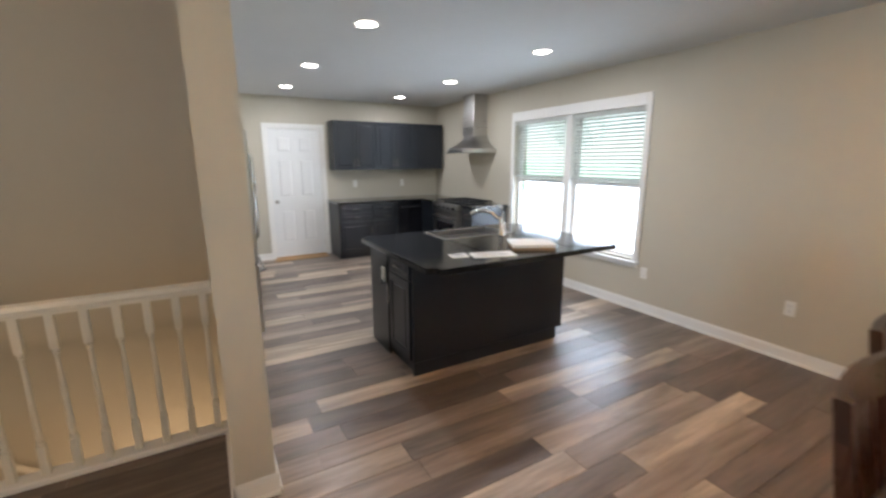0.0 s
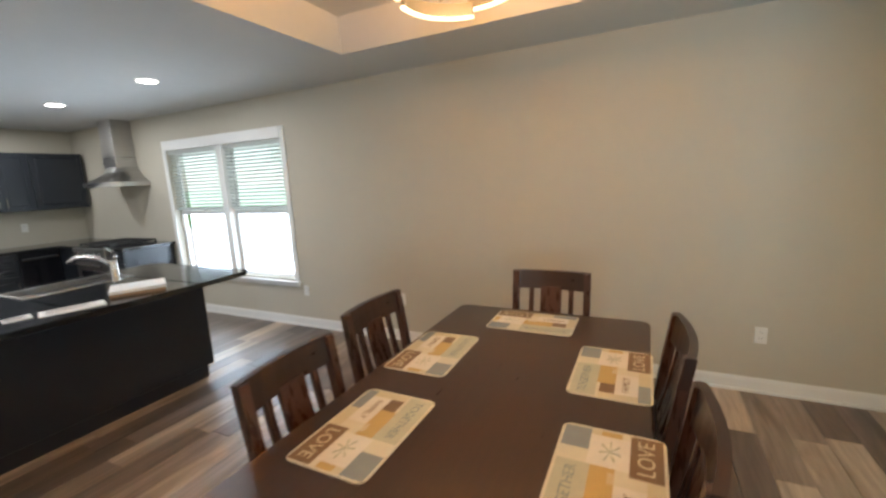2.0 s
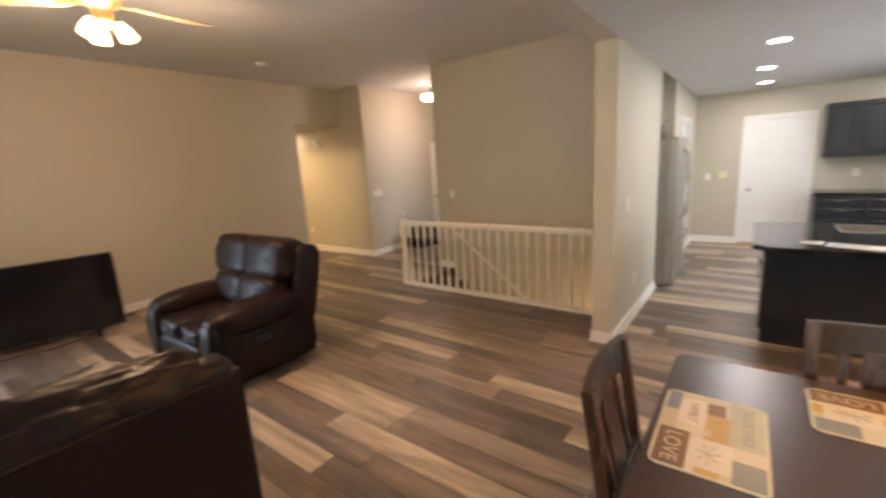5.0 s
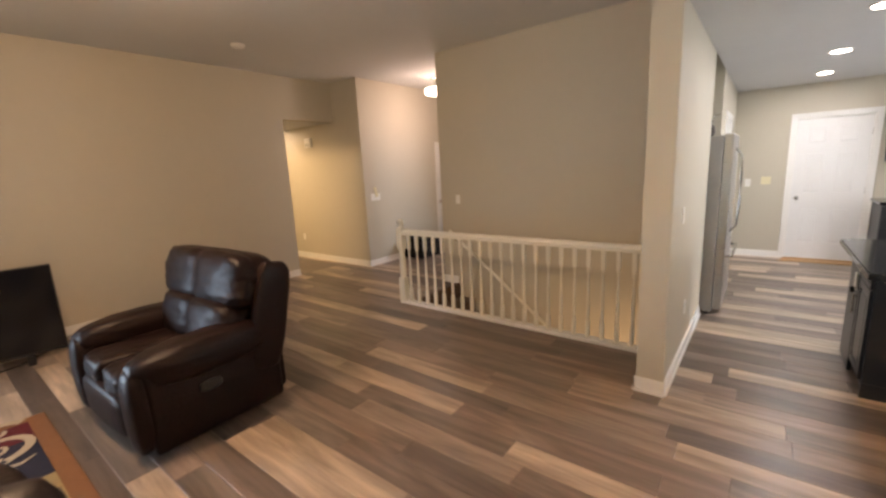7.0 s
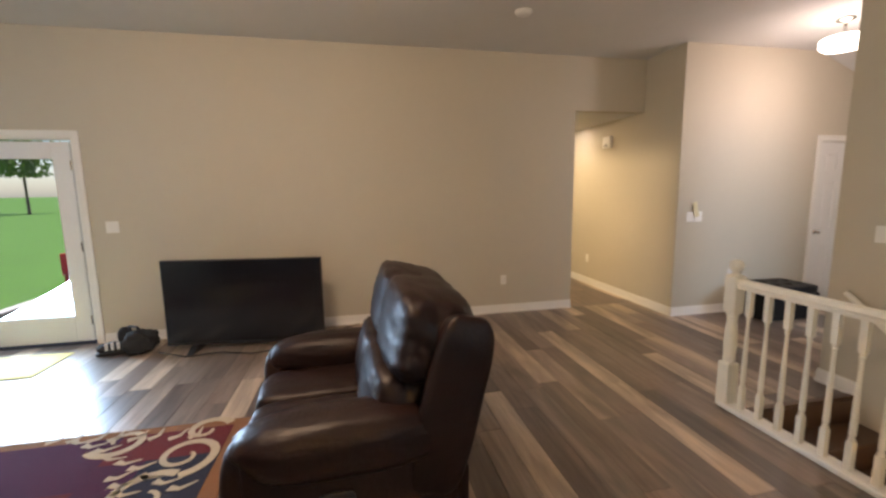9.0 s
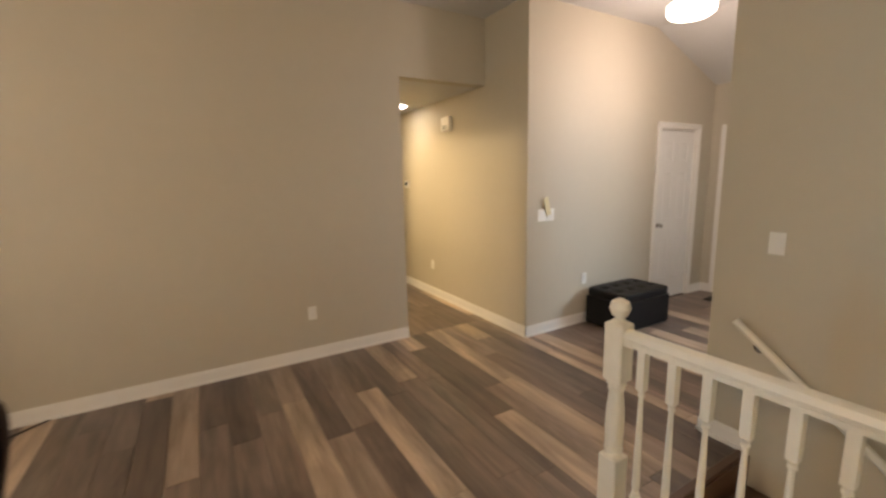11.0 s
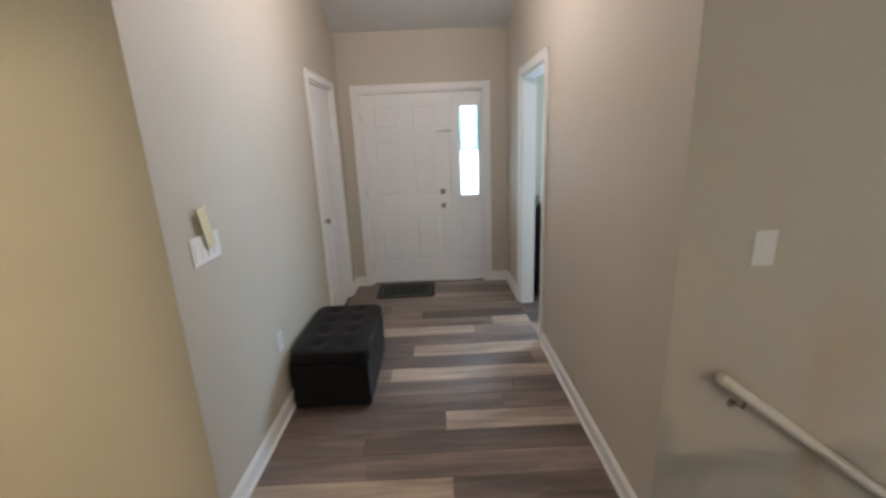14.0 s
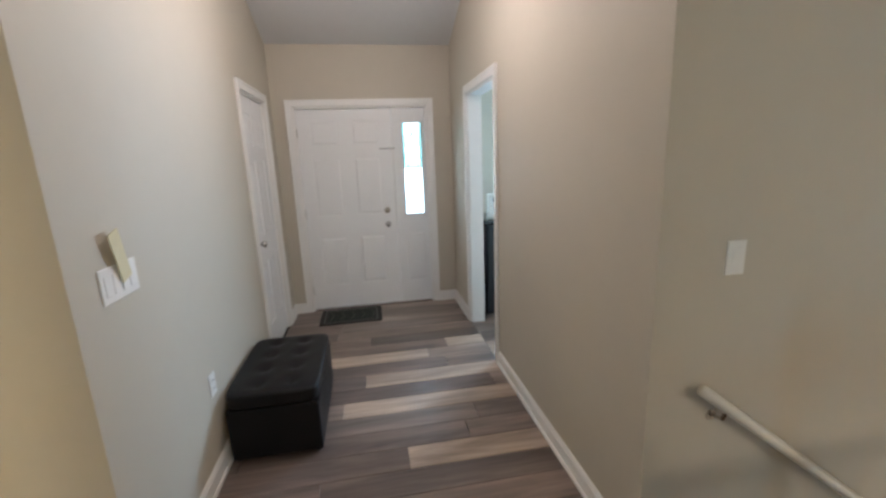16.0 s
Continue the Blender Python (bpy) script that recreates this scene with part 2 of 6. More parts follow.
def lathe(bm, profile, m=None, n=16):
    """A turned shape from (radius, height) pairs."""
    rings = []
    for r, z in profile:
        rings.append([bm.verts.new((r * math.cos(2 * math.pi * i / n), r * math.sin(2 * math.pi * i / n), z)) for i in range(n)])
    for lo, hi in zip(rings, rings[1:]):
        for i in range(n):
            bm.faces.new((lo[i], lo[(i + 1) % n], hi[(i + 1) % n], hi[i]))
    bm.faces.new(rings[0][::-1])
    bm.faces.new(rings[-1])
    verts = [v for ring in rings for v in ring]
    if m is not None:
        bmesh.ops.transform(bm, matrix=m, verts=verts)
    return verts


def extrude_path(bm, outline, z0, z1):
    """A prism with the given plan outline."""
    lo = [bm.verts.new((x, y, z0)) for x, y in outline]
    hi = [bm.verts.new((x, y, z1)) for x, y in outline]
    bm.faces.new(lo[::-1])
    bm.faces.new(hi)
    n = len(lo)
    for i in range(n):
        bm.faces.new((lo[i], lo[(i + 1) % n], hi[(i + 1) % n], hi[i]))
    return lo + hi


def tube(bm, pts, r, n=10, r_end=None):
    """A bent round tube through pts."""
    pts = [Vector(p) for p in pts]
    rings = []
    for i, p in enumerate(pts):
        d = (pts[min(i + 1, len(pts) - 1)] - pts[max(i - 1, 0)]).normalized()
        q = d.to_track_quat("Z", "Y")
        rr = r if r_end is None else r + (r_end - r) * i / (len(pts) - 1)
        rings.append([bm.verts.new(p + q @ Vector((rr * math.cos(2 * math.pi * k / n), rr * math.sin(2 * math.pi * k / n), 0))) for k in range(n)])
    for lo, hi in zip(rings, rings[1:]):
        for k in range(n):
            bm.faces.new((lo[k], lo[(k + 1) % n], hi[(k + 1) % n], hi[k]))
    bm.faces.new(rings[0][::-1])
    bm.faces.new(rings[-1])


def mesh(name, bm, material, smooth=False):
    bmesh.ops.recalc_face_normals(bm, faces=bm.faces)
    data = bpy.data.meshes.new(name)
    bm.to_mesh(data)
    bm.free()
    for mt in material if isinstance(material, (list, tuple)) else [material]:
        data.materials.append(mt)
    if smooth:
        for p in data.polygons:
            p.use_smooth = True
    return data


def part(name, bm, material, parent=None, label="", smooth=False):
    ob = new(name, mesh(name, bm, material, smooth))
    ob.parent = parent
    if label:
        tagged(ob, label)
    return ob


def thing(name, label, category, m=None, group=""):
    ob = tagged(new(name), label, category, group)
    ob.matrix_basis = m if m is not None else Matrix()
    return ob


def structure(name, label, category, boxes, material):
    bm = bmesh.new()
    for b in boxes:
        box(bm, *b)
    return tagged(part(name, bm, material), label, category, kind="structure")


# ---- the large structure ----
XL, XR = -0.64, 8.46          # living room's far wall, window wall
YB, YF = 3.32, 3.03           # kitchen's end wall, foyer's front wall
DX0, DX1 = 4.63, 4.80         # wall between living room and kitchen
YS = -8.2                     # back of the living room
YD = -6.4                     # back of the dining area
SX = 1.705                    # foyer's wall on the stair side
SY = -0.13                    # stair wall
RY = -1.14                    # railing
T = 0.12

structure("wall_west", "greige painted wall behind the television with the hall opening", "wall", [
    (XL - T, XL, YS, -7.32, 0, HIGH), (XL - T, XL, -7.32, -6.22, 2.06, HIGH), (XL - T, XL, -6.22, -0.945, 0, HIGH), (XL - T, XL, -0.945, 0, 2.436, HIGH)], M_WALL)
structure("wall_hall", "greige painted hall wall under warm light", "wall", [(-4.6, -0.0, 0, T, 0, HIGH)], M_WALL)
structure("wall_hall_south", "greige painted hall wall with an open doorway", "wall", [(-4.6, -2.15, -0.945 - T, -0.945, 0, 2.44), (-0.87, XL - T, -0.945 - T, -0.945, 0, 2.44), (-2.15, -0.87, -0.945 - T, -0.945, 2.06, 2.44)], M_WALL)
structure("wall_side_room", "greige painted walls closing the side room", "wall", [(-2.7, -0.77, -3.0, -2.9, 0, 2.44), (-2.8, -2.7, -3.0, -1.065, 0, 2.44), (-0.87, XL - T - 0.001, -2.9, -1.065, 0, 2.44)], M_WALL)
structure("ceiling_side_room", "white ceiling of the side room", "ceiling", [(-2.8, -0.77, -3.0, -0.945, 2.441, 2.54)], M_CEIL)
structure("floor_side_room", "brown floor of the side room", "floor", [(-2.8, -0.77, -3.0, -0.945, -0.1, -0.004)], M_SUB)
structure("wall_hall_end", "greige painted wall closing the hall", "wall", [(-4.72, -4.6, -1.1, T, 0, HIGH)], M_WALL)
structure("wall_foyer_west", "greige painted foyer wall with the closet door", "wall", [
    (-T, 0, T, 1.96, 0, HIGH), (-T, 0, 1.96, 2.69, 2.04, HIGH), (-T, 0, 2.69, YF + T, 0, HIGH)], M_WALL)
structure("wall_front", "greige painted wall round the front door", "wall", [
    (0, 0.18, YF, YF + T, 0, HIGH), (0.18, 1.46, YF, YF + T, 2.04, HIGH), (1.46, 2.6, YF, YF + T, 0, HIGH), (2.6, 3.6, YF, YF + T, 0, 1.05), (2.6, 3.6, YF, YF + T, 2.1, HIGH), (3.6, 4.0, YF, YF + T, 0, HIGH)], M_WALL)
structure("wall_foyer_east", "greige painted foyer wall with a cased doorway", "wall", [
    (SX, SX + T, SY + T, 1.55, 0, HIGH), (SX, SX + T, 1.55, 2.33, 2.04, HIGH), (SX, SX + T, 2.33, YF, 0, HIGH)], M_WALL)
structure("wall_stair", "greige painted stairwell wall with a handrail", "wall", [(SX, 4.63, SY, SY + T, -2.7, HIGH)], M_WALL)
structure("wall_divider", "greige painted wall between stairs and kitchen", "wall", [
    (DX0, DX1, -1.78, 0.06, 0, HIGH), (4.0, 4.0 + T, 0.06, 1.1, 0, HIGH), (4.12, DX1, 1.05, 1.16, 0, HIGH),
    (4.12, DX0, SY + T, 0.06, 0, HIGH), (4.12, 4.62, 0.06, 1.05, 1.95, HIGH), (DX0, DX1, 1.16, 1.62, 0, HIGH), (DX0, DX1, 1.62, 2.44, 2.04, HIGH), (DX0, DX1, 2.44, YB, 0, HIGH)], M_WALL)
structure("wall_divider_south", "greige painted wall end between dining and living", "wall", [(DX0, DX1, YS, -5.95, 0, HIGH)], M_WALL)
structure("wall_header", "greige drop where the high ceiling begins", "wall", [(DX0, DX1, -5.95, -1.78, CEIL, HIGH)], M_WALL)
structure("wall_kitchen", "greige painted kitchen end wall with a door", "wall", [
    (DX1, 5.53, YB, YB + T, 0, CEIL), (5.53, 6.34, YB, YB + T, 2.04, CEIL), (6.34, XR + T, YB, YB + T, 0, CEIL)], M_WALL)
WY0, WY1, WZ0, WZ1 = -0.95, 1.03, 0.53, 2.06
structure("wall_window", "greige painted long wall with the double window", "wall", [
    (XR, XR + 0.15, YD, WY0, 0, CEIL), (XR, XR + 0.15, WY1, YB, 0, CEIL), (XR, XR + 0.15, WY0, WY1, 0, WZ0), (XR, XR + 0.15, WY0, WY1, WZ1, CEIL)], M_WALL)
structure("wall_dining", "greige painted wall behind the dining table", "wall", [(DX1, 5.6, YD - T, YD, 0, CEIL), (7.66, XR + 0.15, YD - T, YD, 0, CEIL), (5.6, 7.66, YD - T, YD, 0, 0.44), (5.6, 7.66, YD - T, YD, 2.12, CEIL)], M_WALL)
structure("wall_south", "greige painted back wall of the living room", "wall", [(XL - T, DX1, YS - T, YS, 0, HIGH)], M_WALL)
structure("wall_utility", "pale wall of the small room off the foyer", "wall", [(4.0, 4.0 + T, 1.16, YF + T, 0, HIGH), (SX + T, 4.0, 0.9, 1.0, 0, HIGH)], M_WALL)
structure("wall_stairwell", "greige walls of the stairwell below the floor", "wall", [
    (SX, DX0, RY - T - 0.02, RY - 0.02, -2.7, -0.25), (DX0, DX0 + T, RY - T, SY + T, -2.7, -0.02)], M_WALL)

structure("ceiling_living", "white painted ceiling over living room and hall", "ceiling", [
    (XL - T, DX0, YS, 1.8, HIGH, HIGH + 0.1)], M_CEIL)
structure("ceiling_hall", "white painted low hall ceiling", "ceiling", [(-4.6, XL - T, -0.945, 0, 2.44, 2.54)], M_CEIL)
_bm = bmesh.new()
extrude_path(_bm, [(1.8, HIGH), (YF + 0.1, 2.55), (YF + 0.1, 2.68), (1.8, HIGH + 0.12)], -T, SX + T)
bmesh.ops.transform(_bm, matrix=Matrix(((0, 0, 1, 0), (1, 0, 0, 0), (0, 1, 0, 0), (0, 0, 0, 1))), verts=_bm.verts)
tagged(part("ceiling_foyer", _bm, M_CEIL), "white sloped ceiling over the front door", "ceiling", kind="structure")
structure("ceiling_utility", "white ceiling of the small side room", "ceiling", [(SX + T, 4.12, 1.0, YF + T, 2.5, 2.6)], M_CEIL)
TX0, TX1, TY0, TY1, TZ = 5.5, 7.8, -5.25, -2.36, 2.76
structure("ceiling_kitchen", "white flat ceiling with a raised tray over the table", "ceiling", [
    (DX1, XR, TY1, YB, CEIL, CEIL + 0.1), (DX1, TX0, YD, TY1, CEIL, CEIL + 0.1), (TX1, XR, YD, TY1, CEIL, CEIL + 0.1), (TX0, TX1, YD, TY0, CEIL, CEIL + 0.1)], M_CEIL)
structure("ceiling_tray", "white raised tray ceiling above the chandelier", "ceiling", [
    (TX0 - 0.1, TX1 + 0.1, TY0 - 0.1, TY1 + 0.1, TZ, TZ + 0.08), (TX0 - 0.1, TX0, TY0, TY1, CEIL + 0.1, TZ), (TX1, TX1 + 0.1, TY0, TY1, CEIL + 0.1, TZ),
    (TX0 - 0.1, TX1 + 0.1, TY0 - 0.1, TY0, CEIL + 0.1, TZ), (TX0 - 0.1, TX1 + 0.1, TY1, TY1 + 0.1, CEIL + 0.1, TZ)], M_CEIL)
floor = structure("floor", "greyed brown vinyl plank floor", "floor", [
    (-4.7, 1.95, YS, YF + 0.12, -0.25, -0.012), (1.95, 4.63, YS, RY - 0.02, -0.25, -0.012), (4.63, XR + 0.15, YS, YB + 0.1, -0.25, -0.012), (1.95, 4.63, SY + T, YF + 0.12, -0.25, -0.012)], M_SUB)
structure("roof", "house roof slab with deep eaves", "roof", [(-1.35, XR + 0.75, YS - 0.7, YB + 0.75, HIGH + 0.12, HIGH + 0.3), (-5.4, -1.35, -1.6, YB + 0.75, HIGH + 0.12, HIGH + 0.3)], M_CEIL)
structure("floor_lower", "dark landing floor below the stairs", "floor", [(SX, DX0 + T, RY - 0.2, SY + T, -2.8, -2.7)], M_SUB)


# ---- doors, casings, baseboards, window ----
def casing(name, label, m, w, h, sill=False, depth=0.12):
    """White moulded casing round an opening w wide and h high, with the jamb lining; local x along the wall, -y into the room."""
    ob = tagged(new(name), label, "trim", kind="structure")
    ob.matrix_basis = m
    c, t = 0.062, 0.016
    for nm, b in (("side_casing", (-c, 0.0, -t, 0, 0, h + c)), ("side_casing", (w, w + c, -t, 0, 0, h + c)), ("head_casing", (0, w, -t, 0, h, h + c))):
        bm = bmesh.new()
        box(bm, *b, bevel=0.003)
        x0, x1, y0, y1, z0, z1 = b
        if nm == "side_casing":
            ox = (x0, x0 + 0.016) if x0 < 0 else (x1 - 0.016, x1)
            box(bm, *ox, -t - 0.006, -t + 0.004, 0, z1, bevel=0.002)
        else:
            box(bm, x0 - c, x1 + c, -t - 0.006, -t + 0.004, z1 - 0.016, z1, bevel=0.002)
        part(nm, bm, M_TRIM, ob)
    for b in ((0, 0.018, 0.001, depth, 0, h), (w - 0.018, w, 0.001, depth, 0, h), (0.018, w - 0.018, 0.001, depth, h - 0.018, h)):
        bm = bmesh.new()
        box(bm, *b)
        part("jamb", bm, M_TRIM, ob)
    return ob


def knob(parent, x, z):
    bm = bmesh.new()
    lathe(bm, [(0.030, 0), (0.030, 0.006), (0.012, 0.010), (0.011, 0.030), (0.022, 0.036), (0.027, 0.048), (0.024, 0.058), (0.012, 0.063)], pose(x, 0, z, 90), 16)
    part("knob", bm, M_CHROME, parent, "satin nickel knob", smooth=True)


def panel_door(name, label, m, w, h, knob_x, rows, hinge_x, cols=2, knob_z=0.93):
    """A moulded panel door: slab, proud stiles and rails, raised panels, knob and hinges."""
    ob = tagged(new(name), label, "door", kind="structure")
    ob.matrix_basis = m
    bm = bmesh.new()
    box(bm, 0, w, 0.006, 0.042, 0.008, h, bevel=0.002)
    st = 0.115
    pw = (w - st * (cols + 1)) / cols
    for i in range(cols + 1):
        box(bm, i * (pw + st), i * (pw + st) + st, -0.002, 0.008, 0.008, h)
    edges = [0.008] + [z for r in rows for z in r] + [h]
    for i in range(cols):
        x0 = st + i * (pw + st)
        for lo, hi in zip(edges[0::2], edges[1::2]):
            box(bm, x0, x0 + pw, -0.002, 0.008, lo, hi)
    part("slab", bm, M_DOOR, ob)
    for i in range(cols):
        x0 = st + i * (pw + st)
        for lo, hi in rows:
            bm = bmesh.new()
            vs = box(bm, x0 + 0.012, x0 + pw - 0.012, -0.0005, 0.008, lo + 0.012, hi - 0.012)
            for v in vs:
                if v.co.y < 0.004:
                    v.co.x += 0.022 if v.co.x < x0 + pw / 2 else -0.022
                    v.co.z += 0.022 if v.co.z < (lo + hi) / 2 else -0.022
            part("panel", bm, M_DOOR, ob)
    if knob_x is not None:
        knob(ob, knob_x, knob_z)
    for z in (0.2, h * 0.5, h - 0.22):
        bm = bmesh.new()
        rod(bm, (hinge_x, -0.006, z - 0.045), (hinge_x, -0.006, z + 0.045), 0.007, n=8)
        part("hinge", bm, M_CHROME, ob)
    return ob


ROWS6 = [(0.25, 0.76), (0.97, 1.55), (1.66, 1.90)]
casing("trim_closet", "white moulded casing round the closet door", pose(0, 1.96, 0, 0, 0, 90), 0.73, 2.04)
panel_door("door_closet", "white six-panel closet door, shut, nickel knob", pose(-0.02, 1.98, 0, 0, 0, 90), 0.69, 2.02, 0.055, ROWS6, 0.70)
casing("trim_front", "white casing round front door and sidelight", pose(0.18, YF, 0), 1.28, 2.04)
fd = panel_door("door_front", "white six-panel front door, shut, nickel hardware", pose(0.20, YF + 0.03, 0.012), 0.90, 2.005, 0.812, ROWS6, -0.004, knob_z=0.858)
_bm = bmesh.new()
lathe(_bm, [(0.031, 0), (0.031, 0.012), (0.024, 0.020), (0.006, 0.022)], pose(0.812, -0.001, 1.003, 90), 18)
part("deadbolt", _bm, M_CHROME, fd, "satin nickel deadbolt", smooth=True)
_bm = bmesh.new()
box(_bm, 0.83, 0.92, -0.016, -0.003, 1.615, 1.628)
rod(_bm, (0.77, -0.010, 1.621), (0.92, -0.010, 1.621), 0.005, n=8)
part("door_guard", _bm, M_CHROME, fd, "thin metal swing guard")
_bm = bmesh.new()
box(_bm, 0.0, 1.24, 0.0, 0.09, 0, 0.014, bevel=0.003)
part("threshold", _bm, M_CHROME, tagged(new("trim_threshold"), "metal threshold under the front door", "trim", kind="structure")).parent.location = (0.2, YF + 0.01, 0)

# sidelight beside the front door
side = tagged(new("window_sidelight"), "white sidelight with a leaded glass pane", "window", kind="structure")
side.location = (1.115, YF + 0.03, 0)
_bm = bmesh.new()
SGX0, SGX1, SGZ0, SGZ1 = 0.09, 0.285, 0.965, 1.875
for b in ((0, 0.325, 0, 0.042, 0.012, SGZ0), (0, 0.325, 0, 0.042, SGZ1, 2.02), (0, SGX0, 0, 0.042, SGZ0, SGZ1), (SGX1, 0.325, 0, 0.042, SGZ0, SGZ1)):
    box(_bm, *b)
box(_bm, -0.012, 0.02, -0.012, 0.03, 0.012, 2.02, bevel=0.003)
part("side_panel", _bm, M_DOOR, side)
_bm = bmesh.new()
vs = box(_bm, 0.085, 0.285, -0.009, 0.004, 0.25, 0.77)
for v in vs:
    if v.co.y < -0.003:
        v.co.x += 0.02 if v.co.x < 0.185 else -0.02
        v.co.z += 0.02 if v.co.z < 0.5 else -0.02
part("panel", _bm, M_DOOR, side)
_bm = bmesh.new()
for b in ((SGX0 - 0.015, SGX0 + 0.005, SGZ0 - 0.02, SGZ1 + 0.02), (SGX1 - 0.005, SGX1 + 0.015, SGZ0 - 0.02, SGZ1 + 0.02), (SGX0 + 0.005, SGX1 - 0.005, SGZ0 - 0.02, SGZ0), (SGX0 + 0.005, SGX1 - 0.005, SGZ1, SGZ1 + 0.02)):
    box(_bm, b[0], b[1], -0.008, 0.004, b[2], b[3], bevel=0.003)
part("glazing_bead", _bm, M_DOOR, side)
M_FROST = clear_glass("frosted_glass", (0.97, 1.0, 0.99), 0.85)
_bm = bmesh.new()
box(_bm, SGX0, SGX1, 0.014, 0.020, SGZ0, SGZ1)
part("pane", _bm, M_FROST, side, "frosted leaded glass").visible_shadow = False
M_LEAD = mat("lead_came", (0.05, 0.16, 0.16), None, 8, 0.5)
_cx, _sill = (SGX0 + SGX1) / 2, 1.44


def arch(cx, z, w, h, n=10):
    """An upright arch from sill level z: legs and a half ellipse."""
    return [(cx - w, 0.010, z)] + [(cx - w * math.cos(math.pi * k / n), 0.010, z + h * (0.35 + 0.65 * math.sin(math.pi * k / n))) for k in range(n + 1)] + [(cx + w, 0.010, z)]


for _w, _h, _z in ((0.082, 0.16, _sill), (0.050, 0.10, _sill), (0.066, 0.22, _sill + 0.20), (0.026, 0.17, _sill + 0.17)):
    _bm = bmesh.new()
    tube(_bm, arch(_cx, _z, _w, _h), 0.0052, 6)
    part("came", _bm, M_LEAD, side, "lead strip bent to an arch")
for _a, _b in (((SGX0, _sill), (SGX1, _sill)), ((_cx, _sill + 0.16), (_cx, SGZ1)), ((SGX0 + 0.012, _sill), (SGX0 + 0.012, SGZ1)), ((SGX1 - 0.012, _sill), (SGX1 - 0.012, SGZ1))):
    _bm = bmesh.new()
    rod(_bm, (_a[0], 0.010, _a[1]), (_b[0], 0.010, _b[1]), 0.005, n=6)
    part("came", _bm, M_LEAD, side, "straight lead strip")
M_TEAL = clear_glass("teal_glass", (0.45, 0.85, 0.82), 0.4)
for _x0, _x1, _z0, _z1 in ((SGX0 + 0.004, SGX1 - 0.004, _sill + 0.004, _sill + 0.05), (SGX0 + 0.002, SGX0 + 0.026, _sill + 0.055, SGZ1 - 0.004), (SGX1 - 0.026, SGX1 - 0.002, _sill + 0.055, SGZ1 - 0.004)):
    _bm = bmesh.new()
    box(_bm, _x0, _x1, 0.0105, 0.0125, _z0, _z1)
    part("teal_pane", _bm, M_TEAL, side, "teal glass piece").visible_shadow = False

casing("trim_utility", "white casing round the open side doorway", pose(SX, 2.33, 0, 0, 0, -90), 0.78, 2.04)
casing("trim_kitchen_door", "white casing round the kitchen door", pose(5.53, YB, 0), 0.81, 2.04)
panel_door("door_kitchen", "white six-panel kitchen door, shut, dark knob", pose(5.55, YB + 0.02, 0.012), 0.77, 2.005, 0.06, ROWS6, 0.775, knob_z=0.895)
casing("trim_pantry", "white casing round the pantry doorway", pose(DX1, 1.62, 0, 0, 0, 90), 0.82, 2.04, depth=0.17)
panel_door("door_pantry", "white six-panel pantry door, shut", pose(DX1 - 0.05, 1.64, 0.012, 0, 0, 90), 0.78, 2.005, 0.06, ROWS6, 0.785)
M_OAK = mat("raw_oak_strip", (0.50, 0.30, 0.13), (0.40, 0.23, 0.10), 4, 0.5, bump=0.1, stretch=(1, 8, 8))
structure("trim_kitchen_threshold", "oak threshold under the kitchen door", "trim", [(5.53, 6.34, YB, YB + T, -0.02, 0.019)], M_OAK)
strip = thing("threshold_strip", "unpainted oak threshold strip before the kitchen door", "threshold", pose(5.50, 3.10, 0))
_bm = bmesh.new()
box(_bm, 0, 0.82, 0, 0.16, 0, 0.014, bevel=0.006)
part("strip", _bm, M_OAK, strip)
_bm = bmesh.new()
box(_bm, -0.03, 0.10, -0.02, 0.0, 0, 0.008, bevel=0.002)
part("end_piece", _bm, M_OAK, strip)


def baseboard(name, runs):
    """runs: (x0, y0, x1, y1, nx, ny), the wall's line and the way into the room."""
    bm = bmesh.new()
    for x0, y0, x1, y1, nx, ny in runs:
        for d, z0, z1 in ((0.013, 0.0, 0.082), (0.009, 0.082, 0.094), (0.005, 0.094, 0.102), (0.024, 0.0, 0.016)):
            xs, ys = sorted((x0, x1)), sorted((y0, y1))
            if nx:
                box(bm, min(xs[0], xs[0] + nx * d), max(xs[0], xs[0] + nx * d), ys[0], ys[1], z0, z1)
            else:
                box(bm, xs[0], xs[1], min(ys[0], ys[0] + ny * d), max(ys[0], ys[0] + ny * d), z0, z1)
    return tagged(part(name, bm, M_TRIM), "white moulded baseboard along the walls", "baseboard", kind="structure")


baseboard("baseboard_living", [(XL, YS, XL, -7.39, 1, 0), (XL, -6.15, XL, -0.945, 1, 0), (XL, YS, DX0, YS, 0, 1), (DX0, YS, DX0, -5.95, -1, 0), (DX0, -5.95, DX1, -5.95, 0, 1)])
baseboard("baseboard_hall", [(-4.6, 0, 0.013, 0, 0, -1), (-4.6, -0.945, -2.15, -0.945, 0, 1)])
baseboard("baseboard_foyer", [(0, -0.013, 0, 1.898, 1, 0), (0, 2.752, 0, YF, 1, 0), (0, YF, 0.118, YF, 0, -1), (1.522, YF, SX, YF, 0, -1), (SX, 2.392, SX, YF, -1, 0),
                              (SX, SY - 0.013, SX, 1.488, -1, 0), (SX, SY, 1.95, SY, 0, -1)])
